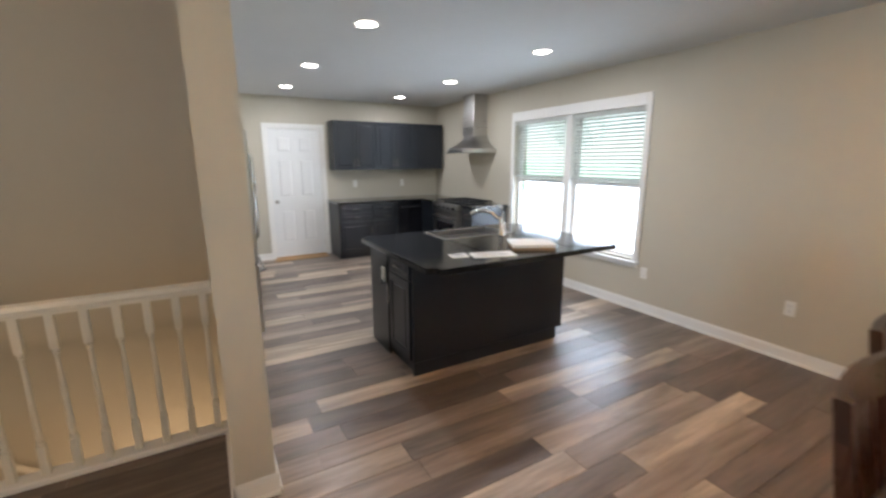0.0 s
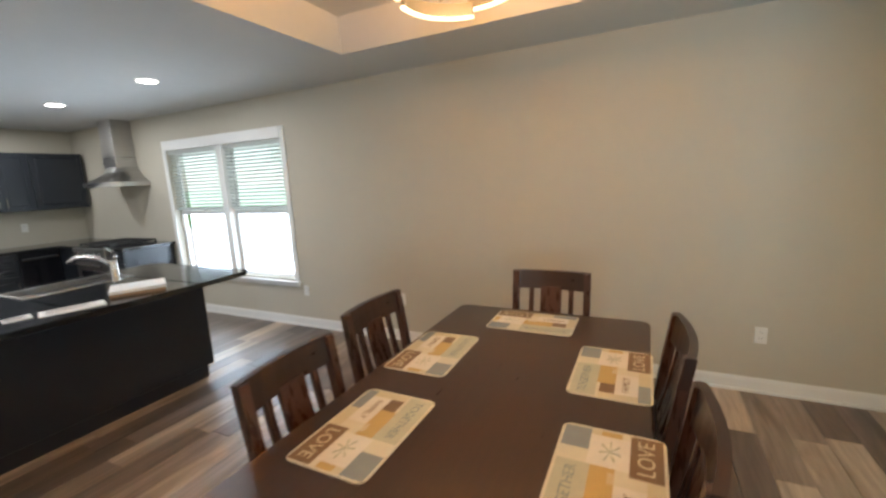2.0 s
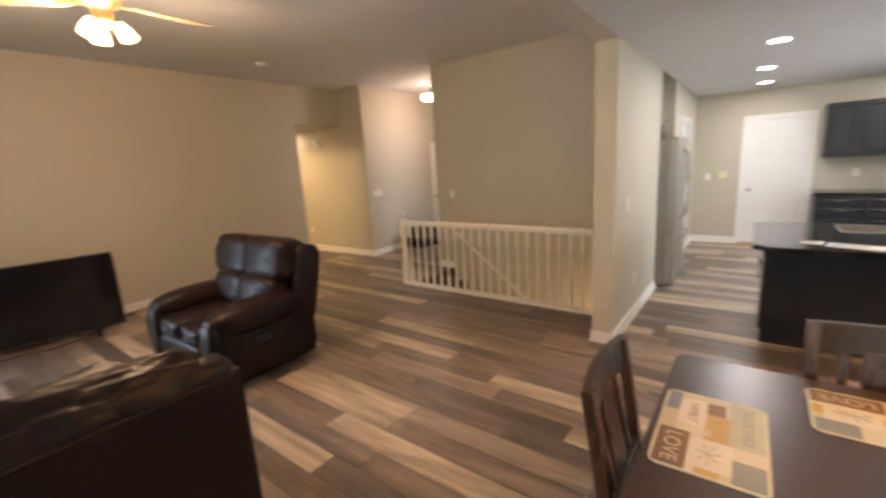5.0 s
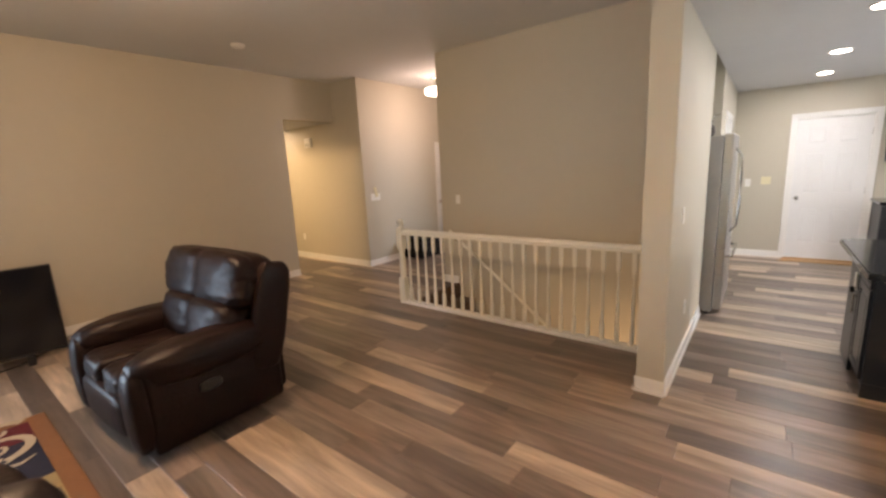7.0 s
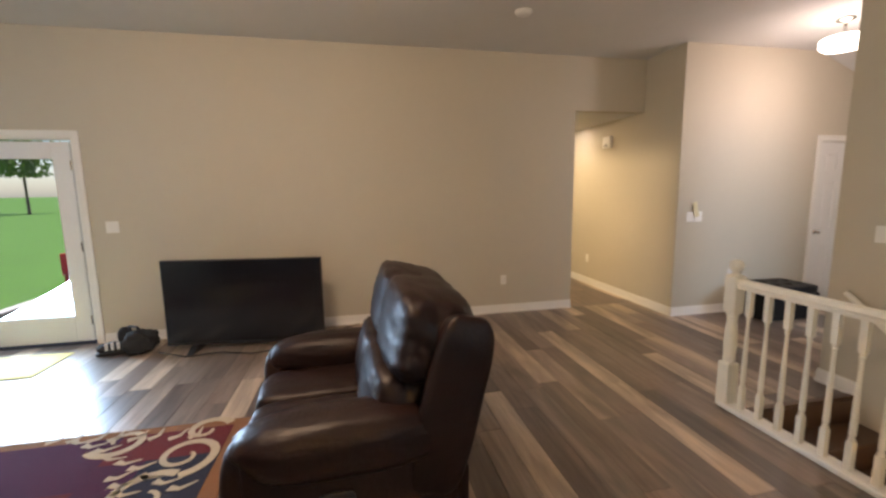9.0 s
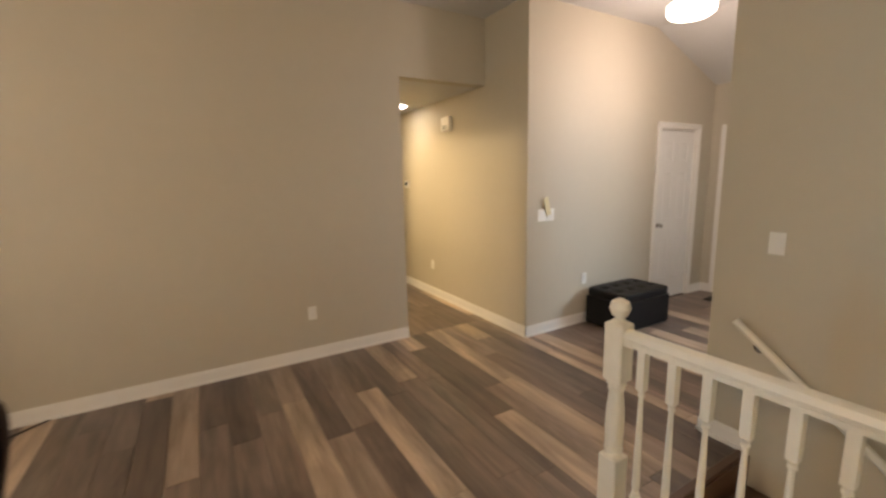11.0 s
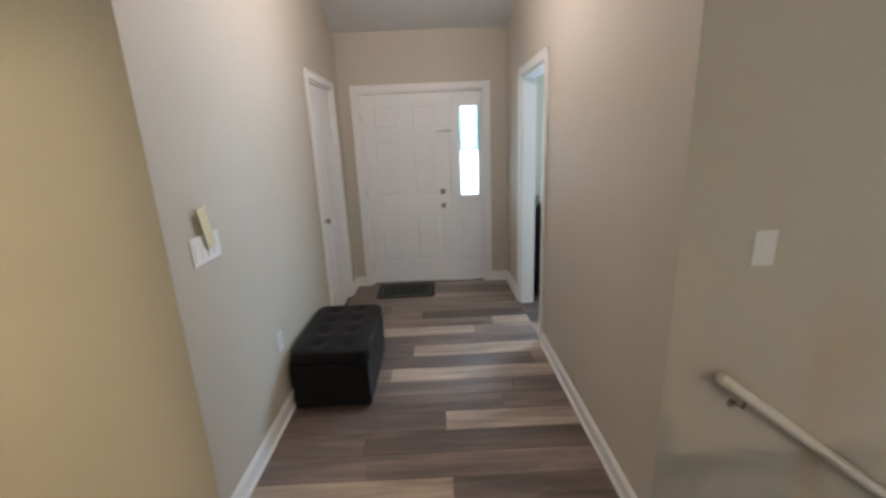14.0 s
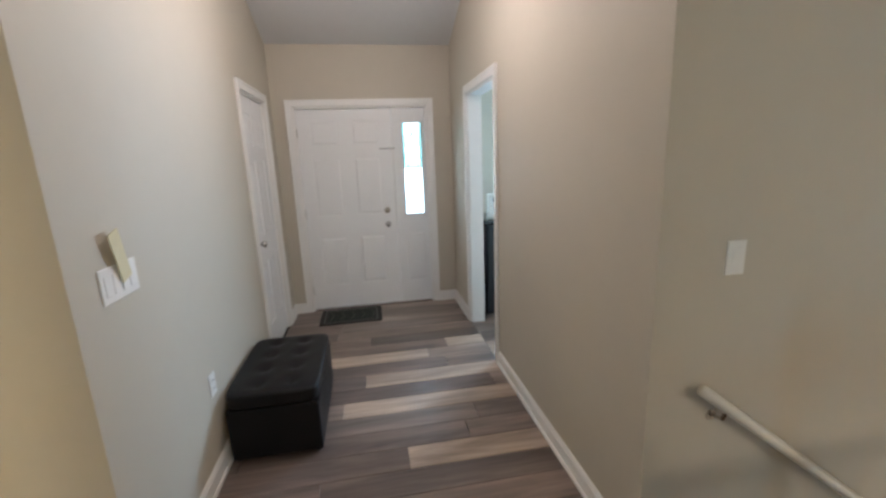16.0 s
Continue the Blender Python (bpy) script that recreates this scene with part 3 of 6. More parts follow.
baseboard("baseboard_kitchen", [(DX0, RY - 0.04, DX0, -1.793, -1, 0), (DX0 - 0.013, -1.78, DX1 + 0.013, -1.78, 0, -1), (DX1, -1.78, DX1, 0.06, 1, 0), (DX1, 1.05, DX1, 1.558, 1, 0), (DX1, 2.502, DX1, YB, 1, 0),
                                (DX1, YB, 5.468, YB, 0, -1), (XR, YD, XR, 1.1, -1, 0), (DX1, YD, XR, YD, 0, 1)])

# the double window over the island
WM = WY0 + (WY1 - WY0) / 2
win = tagged(new("window_1"), "white double-hung twin window with raised blinds", "window", kind="structure")
_c = 0.065
for nm, b in (("side_casing", (XR - 0.018, XR, WY0 - _c, WY0, WZ0 - 0.02, WZ1 + 0.12)), ("side_casing", (XR - 0.018, XR, WY1, WY1 + _c, WZ0 - 0.02, WZ1 + 0.12)),
              ("head_casing", (XR - 0.02, XR, WY0, WY1, WZ1, WZ1 + 0.12)), ("window_sill", (XR - 0.045, XR + 0.08, WY0 - 0.08, WY1 + 0.08, WZ0 - 0.045, WZ0 - 0.02)),
              ("apron", (XR - 0.016, XR, WY0 - _c, WY1 + _c, WZ0 - 0.085, WZ0 - 0.046)), ("mullion", (XR - 0.01, XR + 0.13, WM - 0.05, WM + 0.05, WZ0, WZ1))):
    _bm = bmesh.new()
    box(_bm, *b, bevel=0.004)
    part(nm, _bm, M_TRIM, win)
for a, b in ((WY0, WM - 0.05), (WM + 0.05, WY1)):
    _mid = 1.28
    for nm, x, z0, z1 in (("upper_sash", XR + 0.10, _mid - 0.02, WZ1), ("lower_sash", XR + 0.07, WZ0 - 0.02, _mid + 0.02)):
        _bm = bmesh.new()
        s = 0.045
        for q in ((a, a + s, z0, z1), (b - s, b, z0, z1), (a + s, b - s, z0, z0 + s), (a + s, b - s, z1 - s, z1)):
            box(_bm, x, x + 0.03, q[0], q[1], q[2], q[3], bevel=0.003)
        sash = part(nm, _bm, M_TRIM, win)
        _bm = bmesh.new()
        box(_bm, x + 0.012, x + 0.016, a + s, b - s, z0 + s, z1 - s)
        part("pane", _bm, M_GLASS, sash).visible_shadow = False
    _bm = bmesh.new()
    box(_bm, XR + 0.075, XR + 0.1, (a + b) / 2 - 0.03, (a + b) / 2 + 0.03, _mid + 0.02, _mid + 0.035, bevel=0.003)
    part("sash_lock", _bm, M_CHROME, win)
M_SLAT = mat("white_blind_slat", (0.80, 0.80, 0.78), (0.76, 0.76, 0.74), 5, 0.45)
_nt = M_SLAT.node_tree
_tr, _mx = _nt.nodes.new("ShaderNodeBsdfTranslucent"), _nt.nodes.new("ShaderNodeMixShader")
_tr.inputs["Color"].default_value = (0.78, 0.80, 0.78, 1)
_mx.inputs["Fac"].default_value = 0.6
_nt.links.new(_nt.nodes["Principled BSDF"].outputs["BSDF"], _mx.inputs[1])
_nt.links.new(_tr.outputs["BSDF"], _mx.inputs[2])
_nt.links.new(_mx.outputs["Shader"], _nt.nodes["Material Output"].inputs["Surface"])
_bm = bmesh.new()
box(_bm, -0.024, 0.024, 0, WM - 0.06 - WY0, -0.0014, 0.0014)
_slat = mesh("slat", _bm, M_SLAT)
for a, b in ((WY0 + 0.005, WM - 0.055), (WM + 0.055, WY1 - 0.005)):
    blind = thing("window_blind", "white slatted blind raised to half the window", "blind", group="blinds in the twin window")
    _bm = bmesh.new()
    box(_bm, XR + 0.004, XR + 0.06, a, b, WZ1 - 0.05, WZ1 - 0.002, bevel=0.003)
    part("headrail", _bm, M_SLAT, blind)
    for k in range(17):
        s = new("slat", _slat)
        s.parent = blind
        s.matrix_basis = pose(XR + 0.035, a, WZ1 - 0.075 - 0.040 * k, 0, 24, 0)
    _bm = bmesh.new()
    box(_bm, XR + 0.015, XR + 0.055, a, b, 1.315, 1.335, bevel=0.004)
    part("bottom_rail", _bm, M_SLAT, blind)
    for y in (a + 0.12, b - 0.12):
        _bm = bmesh.new()
        rod(_bm, (XR + 0.03, y, 1.33), (XR + 0.03, y, WZ1 - 0.05), 0.0016, n=6)
        part("cord", _bm, M_SLAT, blind)

# glazed door in the living room
pd = tagged(new("door_patio"), "white glazed patio door, shut, with hinges", "door", kind="structure")
_bm = bmesh.new()
_x = XL - 0.07
for b in ((-7.27, -7.12, 0.03, 2.02), (-6.42, -6.27, 0.03, 2.02), (-7.12, -6.42, 0.03, 0.30), (-7.12, -6.42, 1.86, 2.02)):
    box(_bm, _x, _x + 0.045, *b, bevel=0.003)
part("door_frame", _bm, M_DOOR, pd)
_bm = bmesh.new()
box(_bm, _x + 0.02, _x + 0.026, -7.12, -6.42, 0.30, 1.86)
part("pane", _bm, M_GLASS, pd).visible_shadow = False
for z in (0.25, 1.0, 1.8):
    _bm = bmesh.new()
    rod(_bm, (_x + 0.052, -6.265, z - 0.045), (_x + 0.052, -6.265, z + 0.045), 0.008, n=8)
    part("hinge", _bm, M_CHROME, pd)
casing("trim_patio", "white casing round the patio door", pose(XL, -7.32, 0, 0, 0, 90), 1.10, 2.06)
# dining window behind the table
dw = tagged(new("window_2"), "white framed dining window", "window", kind="structure")
_bm = bmesh.new()
for b in ((5.6, 5.66, 0.5, 2.06), (7.6, 7.66, 0.5, 2.06), (6.6, 6.66, 0.5, 2.06), (5.6, 7.66, 0.44, 0.5), (5.6, 7.66, 2.06, 2.12)):
    box(_bm, b[0], b[1], YD - 0.1, YD + 0.016, b[2], b[3], bevel=0.004)
part("window_frame", _bm, M_TRIM, dw)
for a in (5.66, 6.66):
    _bm = bmesh.new()
    box(_bm, a, a + 0.94, YD - 0.06, YD - 0.055, 0.5, 2.06)
    part("pane", _bm, M_GLASS, dw).visible_shadow = False


# ---- kitchen ----
def bar_handle(parent, a, b, out):
    """A short nickel bar handle from a to b, standing off along out."""
    a, b, o = Vector(a), Vector(b), Vector(out)
    bm = bmesh.new()
    rod(bm, a + o * 0.026, b + o * 0.026, 0.0055, n=8)
    for p in (a.lerp(b, 0.14), a.lerp(b, 0.86)):
        rod(bm, p, p + o * 0.026, 0.004, n=8)
    part("handle", bm, M_CHROME, parent, "satin nickel bar handle")


def front(parent, name, w, h, x0, z0, raised=True, y=-0.02):
    """A framed cabinet front in the plane y, facing -y."""
    bm = bmesh.new()
    f = 0.055 if raised else 0.028
    box(bm, x0, x0 + w, y + 0.008, y + 0.019, z0, z0 + h)
    for b in ((x0, x0 + f, z0, z0 + h), (x0 + w - f, x0 + w, z0, z0 + h), (x0 + f, x0 + w - f, z0, z0 + f), (x0 + f, x0 + w - f, z0 + h - f, z0 + h)):
        box(bm, b[0], b[1], y, y + 0.009, b[2], b[3], bevel=0.002)
    vs = box(bm, x0 + f + 0.006, x0 + w - f - 0.006, y + 0.001, y + 0.009, z0 + f + 0.006, z0 + h - f - 0.006)
    for v in vs:
        if v.co.y < y + 0.005:
            v.co.x += 0.016 if v.co.x < x0 + w / 2 else -0.016
            v.co.z += 0.016 if v.co.z < z0 + h / 2 else -0.016
    return part(name, bm, M_CAB, parent)


def wall_cabinet(m, w, h, doors, label):
    ob = thing("wall_cabinet", label, "cabinet", m, "black wall cabinets")
    bm = bmesh.new()
    box(bm, 0, w, 0, 0.30, 0, h, bevel=0.002)
    part("body", bm, M_CAB, ob)
    dw = w / doors
    for i in range(doors):
        d = front(ob, "door", dw - 0.006, h - 0.006, i * dw + 0.003, 0.003)
        hx = (i + 1) * dw - 0.035 if (i % 2 == 0) else i * dw + 0.035
        bar_handle(d, (hx, -0.02, 0.05), (hx, -0.02, 0.17), (0, -1, 0))
    return ob


_cabw = [0.70, 0.66, 0.60]
_x = 6.46
for _w, _n in zip(_cabw, (2, 2, 1)):
    wall_cabinet(pose(_x, 3.02, 1.395), _w - 0.002, 0.765, _n, "black painted wall cabinet with raised-panel doors")
    _x += _w


def base_cabinet(m, w, drawers, label, doors=1, d=0.58):
    ob = thing("base_cabinet", label, "cabinet", m, "black base cabinets")
    bm = bmesh.new()
    box(bm, 0, w, 0, d, 0.10, 0.875, bevel=0.002)
    part("body", bm, M_CAB, ob)
    bm = bmesh.new()
    box(bm, 0.01, w - 0.01, 0.06, d, 0, 0.10)
    part("toe_kick", bm, M_CAB, ob)
    z = 0.868
    for k in range(drawers):
        h = 0.135
        z -= h
        f = front(ob, "drawer_front", w - 0.008, h - 0.008, 0.004, z, raised=False)
        bar_handle(f, (w / 2 - 0.065, -0.02, z + 0.062), (w / 2 + 0.065, -0.02, z + 0.062), (0, -1, 0))
    dw = w / doors
    for i in range(doors):
        f = front(ob, "door", dw - 0.008, z - 0.115, i * dw + 0.004, 0.108)
        bar_handle(f, ((i + 1) * dw - 0.04, -0.02, z - 0.2), ((i + 1) * dw - 0.04, -0.02, z - 0.08), (0, -1, 0))
    return ob


base_cabinet(pose(6.41, 2.73, 0), 0.55, 2, "black base cabinet with two drawers and a door")
base_cabinet(pose(6.962, 2.73, 0), 0.45, 2, "black base cabinet with stacked drawers")
# dishwasher in the corner run
dish = thing("dishwasher", "glossy black dishwasher under the worktop", "dishwasher", pose(7.416, 2.73, 0))
_bm = bmesh.new()
box(_bm, 0.002, 0.43, -0.02, 0.58, 0.1, 0.872, bevel=0.006)
part("body", _bm, M_SCREEN, dish)
_bm = bmesh.new()
box(_bm, 0.03, 0.40, -0.05, -0.02, 0.77, 0.80, bevel=0.008)
part("handle", _bm, M_BLACK, dish)
_bm = bmesh.new()
box(_bm, 0.01, 0.42, 0.03, 0.58, 0, 0.1)
part("toe_kick", _bm, M_BLACK, dish)
base_cabinet(pose(7.86, 1.446, 0, 0, 0, -90), 0.29, 1, "narrow black base cabinet beside the range")
corner = thing("corner_cabinet", "black corner base cabinet behind the range", "cabinet", pose(7.86, 2.24, 0))
_bm = bmesh.new()
box(_bm, 0, 0.59, 0, 1.07, 0.0, 0.875, bevel=0.002)
part("body", _bm, M_CAB, corner)


def worktop(name, label, boxes, m=None):
    ob = thing(name, label, "worktop", m)
    bm = bmesh.new()
    for b in boxes:
        box(bm, *b, bevel=0.008, seg=2)
    part("slab", bm, M_GRANITE, ob)
    return ob


worktop("worktop", "black polished granite worktop along the end wall", [(6.385, 8.455, 2.69, 3.315, 0.876, 0.912)])
worktop("worktop", "short black granite worktop beside the range", [(7.83, 8.455, 1.13, 1.452, 0.876, 0.912)])
worktop("worktop", "black granite worktop behind the range", [(7.83, 8.455, 2.228, 2.688, 0.876, 0.912)])

# range
rg = thing("range", "stainless steel gas range with black cast-iron grates", "range", pose(7.80, 2.222, 0, 0, 0, -90))
_bm = bmesh.new()
box(_bm, 0, 0.764, 0.03, 0.65, 0.09, 0.90, bevel=0.004)
part("body", _bm, M_STEEL, rg)
_bm = bmesh.new()
box(_bm, 0.01, 0.754, 0.06, 0.64, 0, 0.09)
part("base", _bm, M_BLACK, rg)
_bm = bmesh.new()
box(_bm, 0.008, 0.756, 0.0, 0.03, 0.26, 0.76, bevel=0.006)
od = part("oven_door", _bm, M_STEEL, rg)
_bm = bmesh.new()
box(_bm, 0.12, 0.644, -0.003, 0.002, 0.34, 0.62, bevel=0.001)
part("oven_glass", _bm, M_SCREEN, od, "dark oven window")
_bm = bmesh.new()
rod(_bm, (0.06, -0.045, 0.70), (0.704, -0.045, 0.70), 0.012)
for x in (0.09, 0.674):
    rod(_bm, (x, 0.0, 0.70), (x, -0.045, 0.70), 0.008)
part("handle", _bm, M_CHROME, od, "long steel handle")
_bm = bmesh.new()
box(_bm, 0.008, 0.756, 0.0, 0.03, 0.10, 0.25, bevel=0.006)
part("drawer", _bm, M_STEEL, rg)
_bm = bmesh.new()
box(_bm, 0, 0.764, -0.012, 0.05, 0.775, 0.905, bevel=0.012, seg=2)
part("control_panel", _bm, M_STEEL, rg)
for k in range(5):
    _bm = bmesh.new()
    lathe(_bm, [(0.024, 0), (0.022, 0.02), (0.017, 0.034), (0.004, 0.036)], pose(0.11 + 0.136 * k, -0.012, 0.84, 90), 14)
    part("control_knob", _bm, M_BLACK, rg, smooth=True)
_bm = bmesh.new()
box(_bm, 0.01, 0.754, 0.05, 0.64, 0.90, 0.912, bevel=0.003)
part("cooktop", _bm, M_SCREEN, rg)
for k in range(3):
    _bm = bmesh.new()
    x0 = 0.02 + k * 0.243
    for b in ((x0, x0 + 0.238, 0.07, 0.085), (x0, x0 + 0.238, 0.60, 0.615), (x0, x0 + 0.015, 0.085, 0.60), (x0 + 0.223, x0 + 0.238, 0.085, 0.60), (x0 + 0.015, x0 + 0.223, 0.33, 0.345), (x0 + 0.112, x0 + 0.127, 0.085, 0.60)):
        box(_bm, b[0], b[1], b[2], b[3], 0.93, 0.946)
    for x, y in ((x0, 0.07), (x0 + 0.223, 0.07), (x0, 0.60), (x0 + 0.223, 0.60)):
        box(_bm, x, x + 0.015, y, y + 0.015, 0.911, 0.931)
    part("grate", _bm, M_IRON, rg, "black cast-iron grate")

# hood
hood = thing("range_hood", "stainless steel chimney hood above the range", "hood", pose(XR, 1.85, 1.66))
_bm = bmesh.new()
n = 14
levels = [(0.0, 0.38, 0.50), (0.05, 0.38, 0.50), (0.075, 0.33, 0.44), (0.12, 0.26, 0.36), (0.18, 0.20, 0.29), (0.25, 0.16, 0.25)]
rings = []
for z, hw, d in levels:
    ring = [_bm.verts.new((0, -hw, z)), _bm.verts.new((0, hw, z))]
    for k in range(n + 1):
        a = math.pi / 2 - math.pi * k / n
        ex = abs(math.cos(a)) ** 0.55
        sy = math.copysign(abs(math.sin(a)) ** 0.55, math.sin(a))
        ring.append(_bm.verts.new((-0.02 - (d - 0.02) * ex, hw * sy, z)))
    rings.append(ring)
for lo, hi in zip(rings, rings[1:]):
    for i in range(len(lo)):
        _bm.faces.new((lo[i], lo[(i + 1) % len(lo)], hi[(i + 1) % len(lo)], hi[i]))
_bm.faces.new(rings[0])
_bm.faces.new(rings[-1])
part("canopy", _bm, M_STEEL, hood)
_bm = bmesh.new()
box(_bm, -0.25, -0.002, -0.15, 0.15, 0.24, 0.58, bevel=0.003)
box(_bm, -0.244, -0.002, -0.144, 0.144, 0.575, CEIL - 1.662, bevel=0.003)
part("chimney", _bm, M_STEEL, hood)
_bm = bmesh.new()
box(_bm, -0.44, -0.06, -0.31, 0.31, -0.006, 0.004)
part("filter", _bm, M_CHROME, hood)
for k in range(4):
    _bm = bmesh.new()
    rod(_bm, (-0.498, -0.06 + 0.04 * k, 0.026), (-0.505, -0.06 + 0.04 * k, 0.026), 0.008, n=10)
    part("button", _bm, M_BLACK, hood)

# island
isl = thing("kitchen_island", "black painted kitchen island with a seating overhang", "island")
_bm = bmesh.new()
box(_bm, 5.84, 7.25, -1.12, -0.33, 0.10, 0.875, bevel=0.003)
part("body", _bm, M_CAB, isl)
_bm = bmesh.new()
box(_bm, 5.86, 7.20, -1.10, -0.40, 0, 0.10)
part("toe_kick", _bm, M_CAB, isl)
_bm = bmesh.new()
box(_bm, 5.83, 7.275, -1.138, -1.12, 0.10, 0.875, bevel=0.002)
box(_bm, 5.83, 7.215, -1.138, -1.12, 0.0, 0.10)
part("back_panel", _bm, M_CAB, isl)
_bm = bmesh.new()
box(_bm, 5.818, 5.84, -0.70, -0.33, 0.0, 0.875, bevel=0.002)
part("end_panel", _bm, M_CAB, isl)
for nm, z, h, r in (("drawer_front", 0.715, 0.15, False), ("end_door", 0.11, 0.595, True)):
    f = front(isl, nm, 0.36, h, 0, z, raised=r)
    f.matrix_basis = pose(5.835, -0.74, 0, 0, 0, -90)
    if nm == "drawer_front":
        bar_handle(f, (0.12, -0.02, 0.79), (0.24, -0.02, 0.79), (0, -1, 0))
    else:
        bar_handle(f, (0.04, -0.02, 0.46), (0.04, -0.02, 0.60), (0, -1, 0))
_bm = bmesh.new()
box(_bm, 5.806, 5.818, -0.70 + 0.03, -0.70 + 0.10, 0.60, 0.715, bevel=0.003)
plate = part("outlet_plate", _bm, M_PLATE, isl, "white outlet plate")
_bm = bmesh.new()
box(_bm, 5.785, 5.808, -0.655, -0.625, 0.575, 0.615, bevel=0.004)
part("plug", _bm, M_BLACK, plate)

it = thing("island_worktop", "black polished granite island top with rounded corners", "worktop")
_bm = bmesh.new()
x0, x1, y0, y1 = 5.73, 7.40, -1.60, -0.31
sx0, sx1, sy0, sy1 = 6.30, 6.95, -0.78, -0.42
for b in ((x0, sx0, y0, y1), (sx1, x1, y0, y1), (sx0, sx1, y0, sy0), (sx0, sx1, sy1, y1)):
    box(_bm, *b, 0.876, 0.912)
bmesh.ops.remove_doubles(_bm, verts=_bm.verts, dist=0.0005)
inner = {}
for f in _bm.faces:
    inner.setdefault(tuple(round(c, 3) for c in f.calc_center_median()), []).append(f)
bmesh.ops.delete(_bm, geom=[f for fs in inner.values() if len(fs) > 1 for f in fs], context="FACES")
bmesh.ops.bevel(_bm, geom=[e for e in _bm.edges if len(e.link_faces) == 2 and abs(e.verts[0].co.z - e.verts[1].co.z) > 0.02 and {round(e.verts[0].co.x, 2), round(e.verts[0].co.y, 2)} <= {x0, x1, y0, y1}], offset=0.06, segments=5, affect="EDGES")
bmesh.ops.bevel(_bm, geom=[e for e in _bm.edges if len(e.link_faces) == 2 and e.calc_face_angle(0) > 1.2 and min(v.co.z for v in e.verts) > 0.9], offset=0.007, segments=2, affect="EDGES")
part("slab", _bm, M_GRANITE, it)

sink = thing("kitchen_sink", "stainless steel sink set in the island top", "sink")
_bm = bmesh.new()
for b in ((sx0 - 0.012, sx0 + 0.006, sy0 - 0.012, sy1 + 0.012, 0.70, 0.917), (sx1 - 0.006, sx1 + 0.012, sy0 - 0.012, sy1 + 0.012, 0.70, 0.917),
          (sx0 + 0.006, sx1 - 0.006, sy0 - 0.012, sy0 + 0.006, 0.70, 0.917), (sx0 + 0.006, sx1 - 0.006, sy1 - 0.006, sy1 + 0.012, 0.70, 0.917), (sx0, sx1, sy0, sy1, 0.695, 0.705)):
    box(_bm, *b)
part("basin", _bm, M_STEEL, sink)
_bm = bmesh.new()
lathe(_bm, [(0.045, 0), (0.045, 0.004), (0.03, 0.006), (0.01, 0.003)], pose((sx0 + sx1) / 2, -0.6, 0.705), 18)
part("drain", _bm, M_CHROME, sink)


fau = thing("kitchen_faucet", "chrome pull-out faucet with a single lever", "faucet", pose(6.80, -0.86, 0.912, 0, 0, 142))
_bm = bmesh.new()
lathe(_bm, [(0.032, 0), (0.032, 0.008), (0.025, 0.014), (0.024, 0.13), (0.021, 0.16), (0.008, 0.168)], None, 18)
part("column", _bm, M_CHROME, fau, smooth=True)
_bm = bmesh.new()
tube(_bm, [(0, 0, 0.10), (0.03, 0, 0.15), (0.09, 0, 0.195), (0.16, 0, 0.215), (0.22, 0, 0.205), (0.26, 0, 0.175)], 0.015, 12, 0.019)
part("spout", _bm, M_CHROME, fau, smooth=True)
_bm = bmesh.new()
tube(_bm, [(0, 0, 0.16), (-0.015, 0, 0.19), (-0.01, 0, 0.23), (0.03, 0, 0.26)], 0.011, 10, 0.007)
part("lever", _bm, M_CHROME, fau, smooth=True)

# papers and a boxed stack on the island
for m, w, h in ((pose(6.30, -1.42, 0.912, 0, 0, -18), 0.30, 0.15), (pose(6.08, -1.335, 0.912, 0, 0, -12), 0.12, 0.11)):
    pp = thing("paper", "white sheet of paper lying on the island", "paper", m, "papers on the island")
    _bm = bmesh.new()
    box(_bm, -w / 2, w / 2, -h / 2, h / 2, 0, 0.002)
    for v in _bm.verts:
        v.co.z += 0.004 * (v.co.x / w + 0.5) if v.co.z > 0.001 else 0
    part("sheet", _bm, M_PAPER, pp)
    for k in range(4):
        _bm = bmesh.new()
        yy = h * (0.3 - 0.18 * k)
        box(_bm, -w * 0.4, w * (0.35 - 0.1 * (k % 2)), yy - 0.003, yy + 0.003, 0.0045, 0.0062)
        part("print_line", _bm, mat("grey_print", (0.45, 0.45, 0.46), None, 9, 0.8) if "grey_print" not in bpy.data.materials else bpy.data.materials["grey_print"], pp)
M_CARD = mat("brown_cardboard", (0.36, 0.25, 0.16), (0.30, 0.20, 0.12), 6, 0.8)
bk = thing("box_stack", "flat white box with brown edges lying on the island", "box", pose(6.69, -1.36, 0.912, 0, 0, -28))
_bm = bmesh.new()
box(_bm, -0.15, 0.15, -0.12, 0.12, 0, 0.020, bevel=0.002)
part("tray", _bm, M_CARD, bk, "brown cardboard tray")
_bm = bmesh.new()
box(_bm, -0.155, 0.155, -0.125, 0.125, 0.020, 0.042, bevel=0.003)
part("lid", _bm, M_PAPER, bk, "white lid")

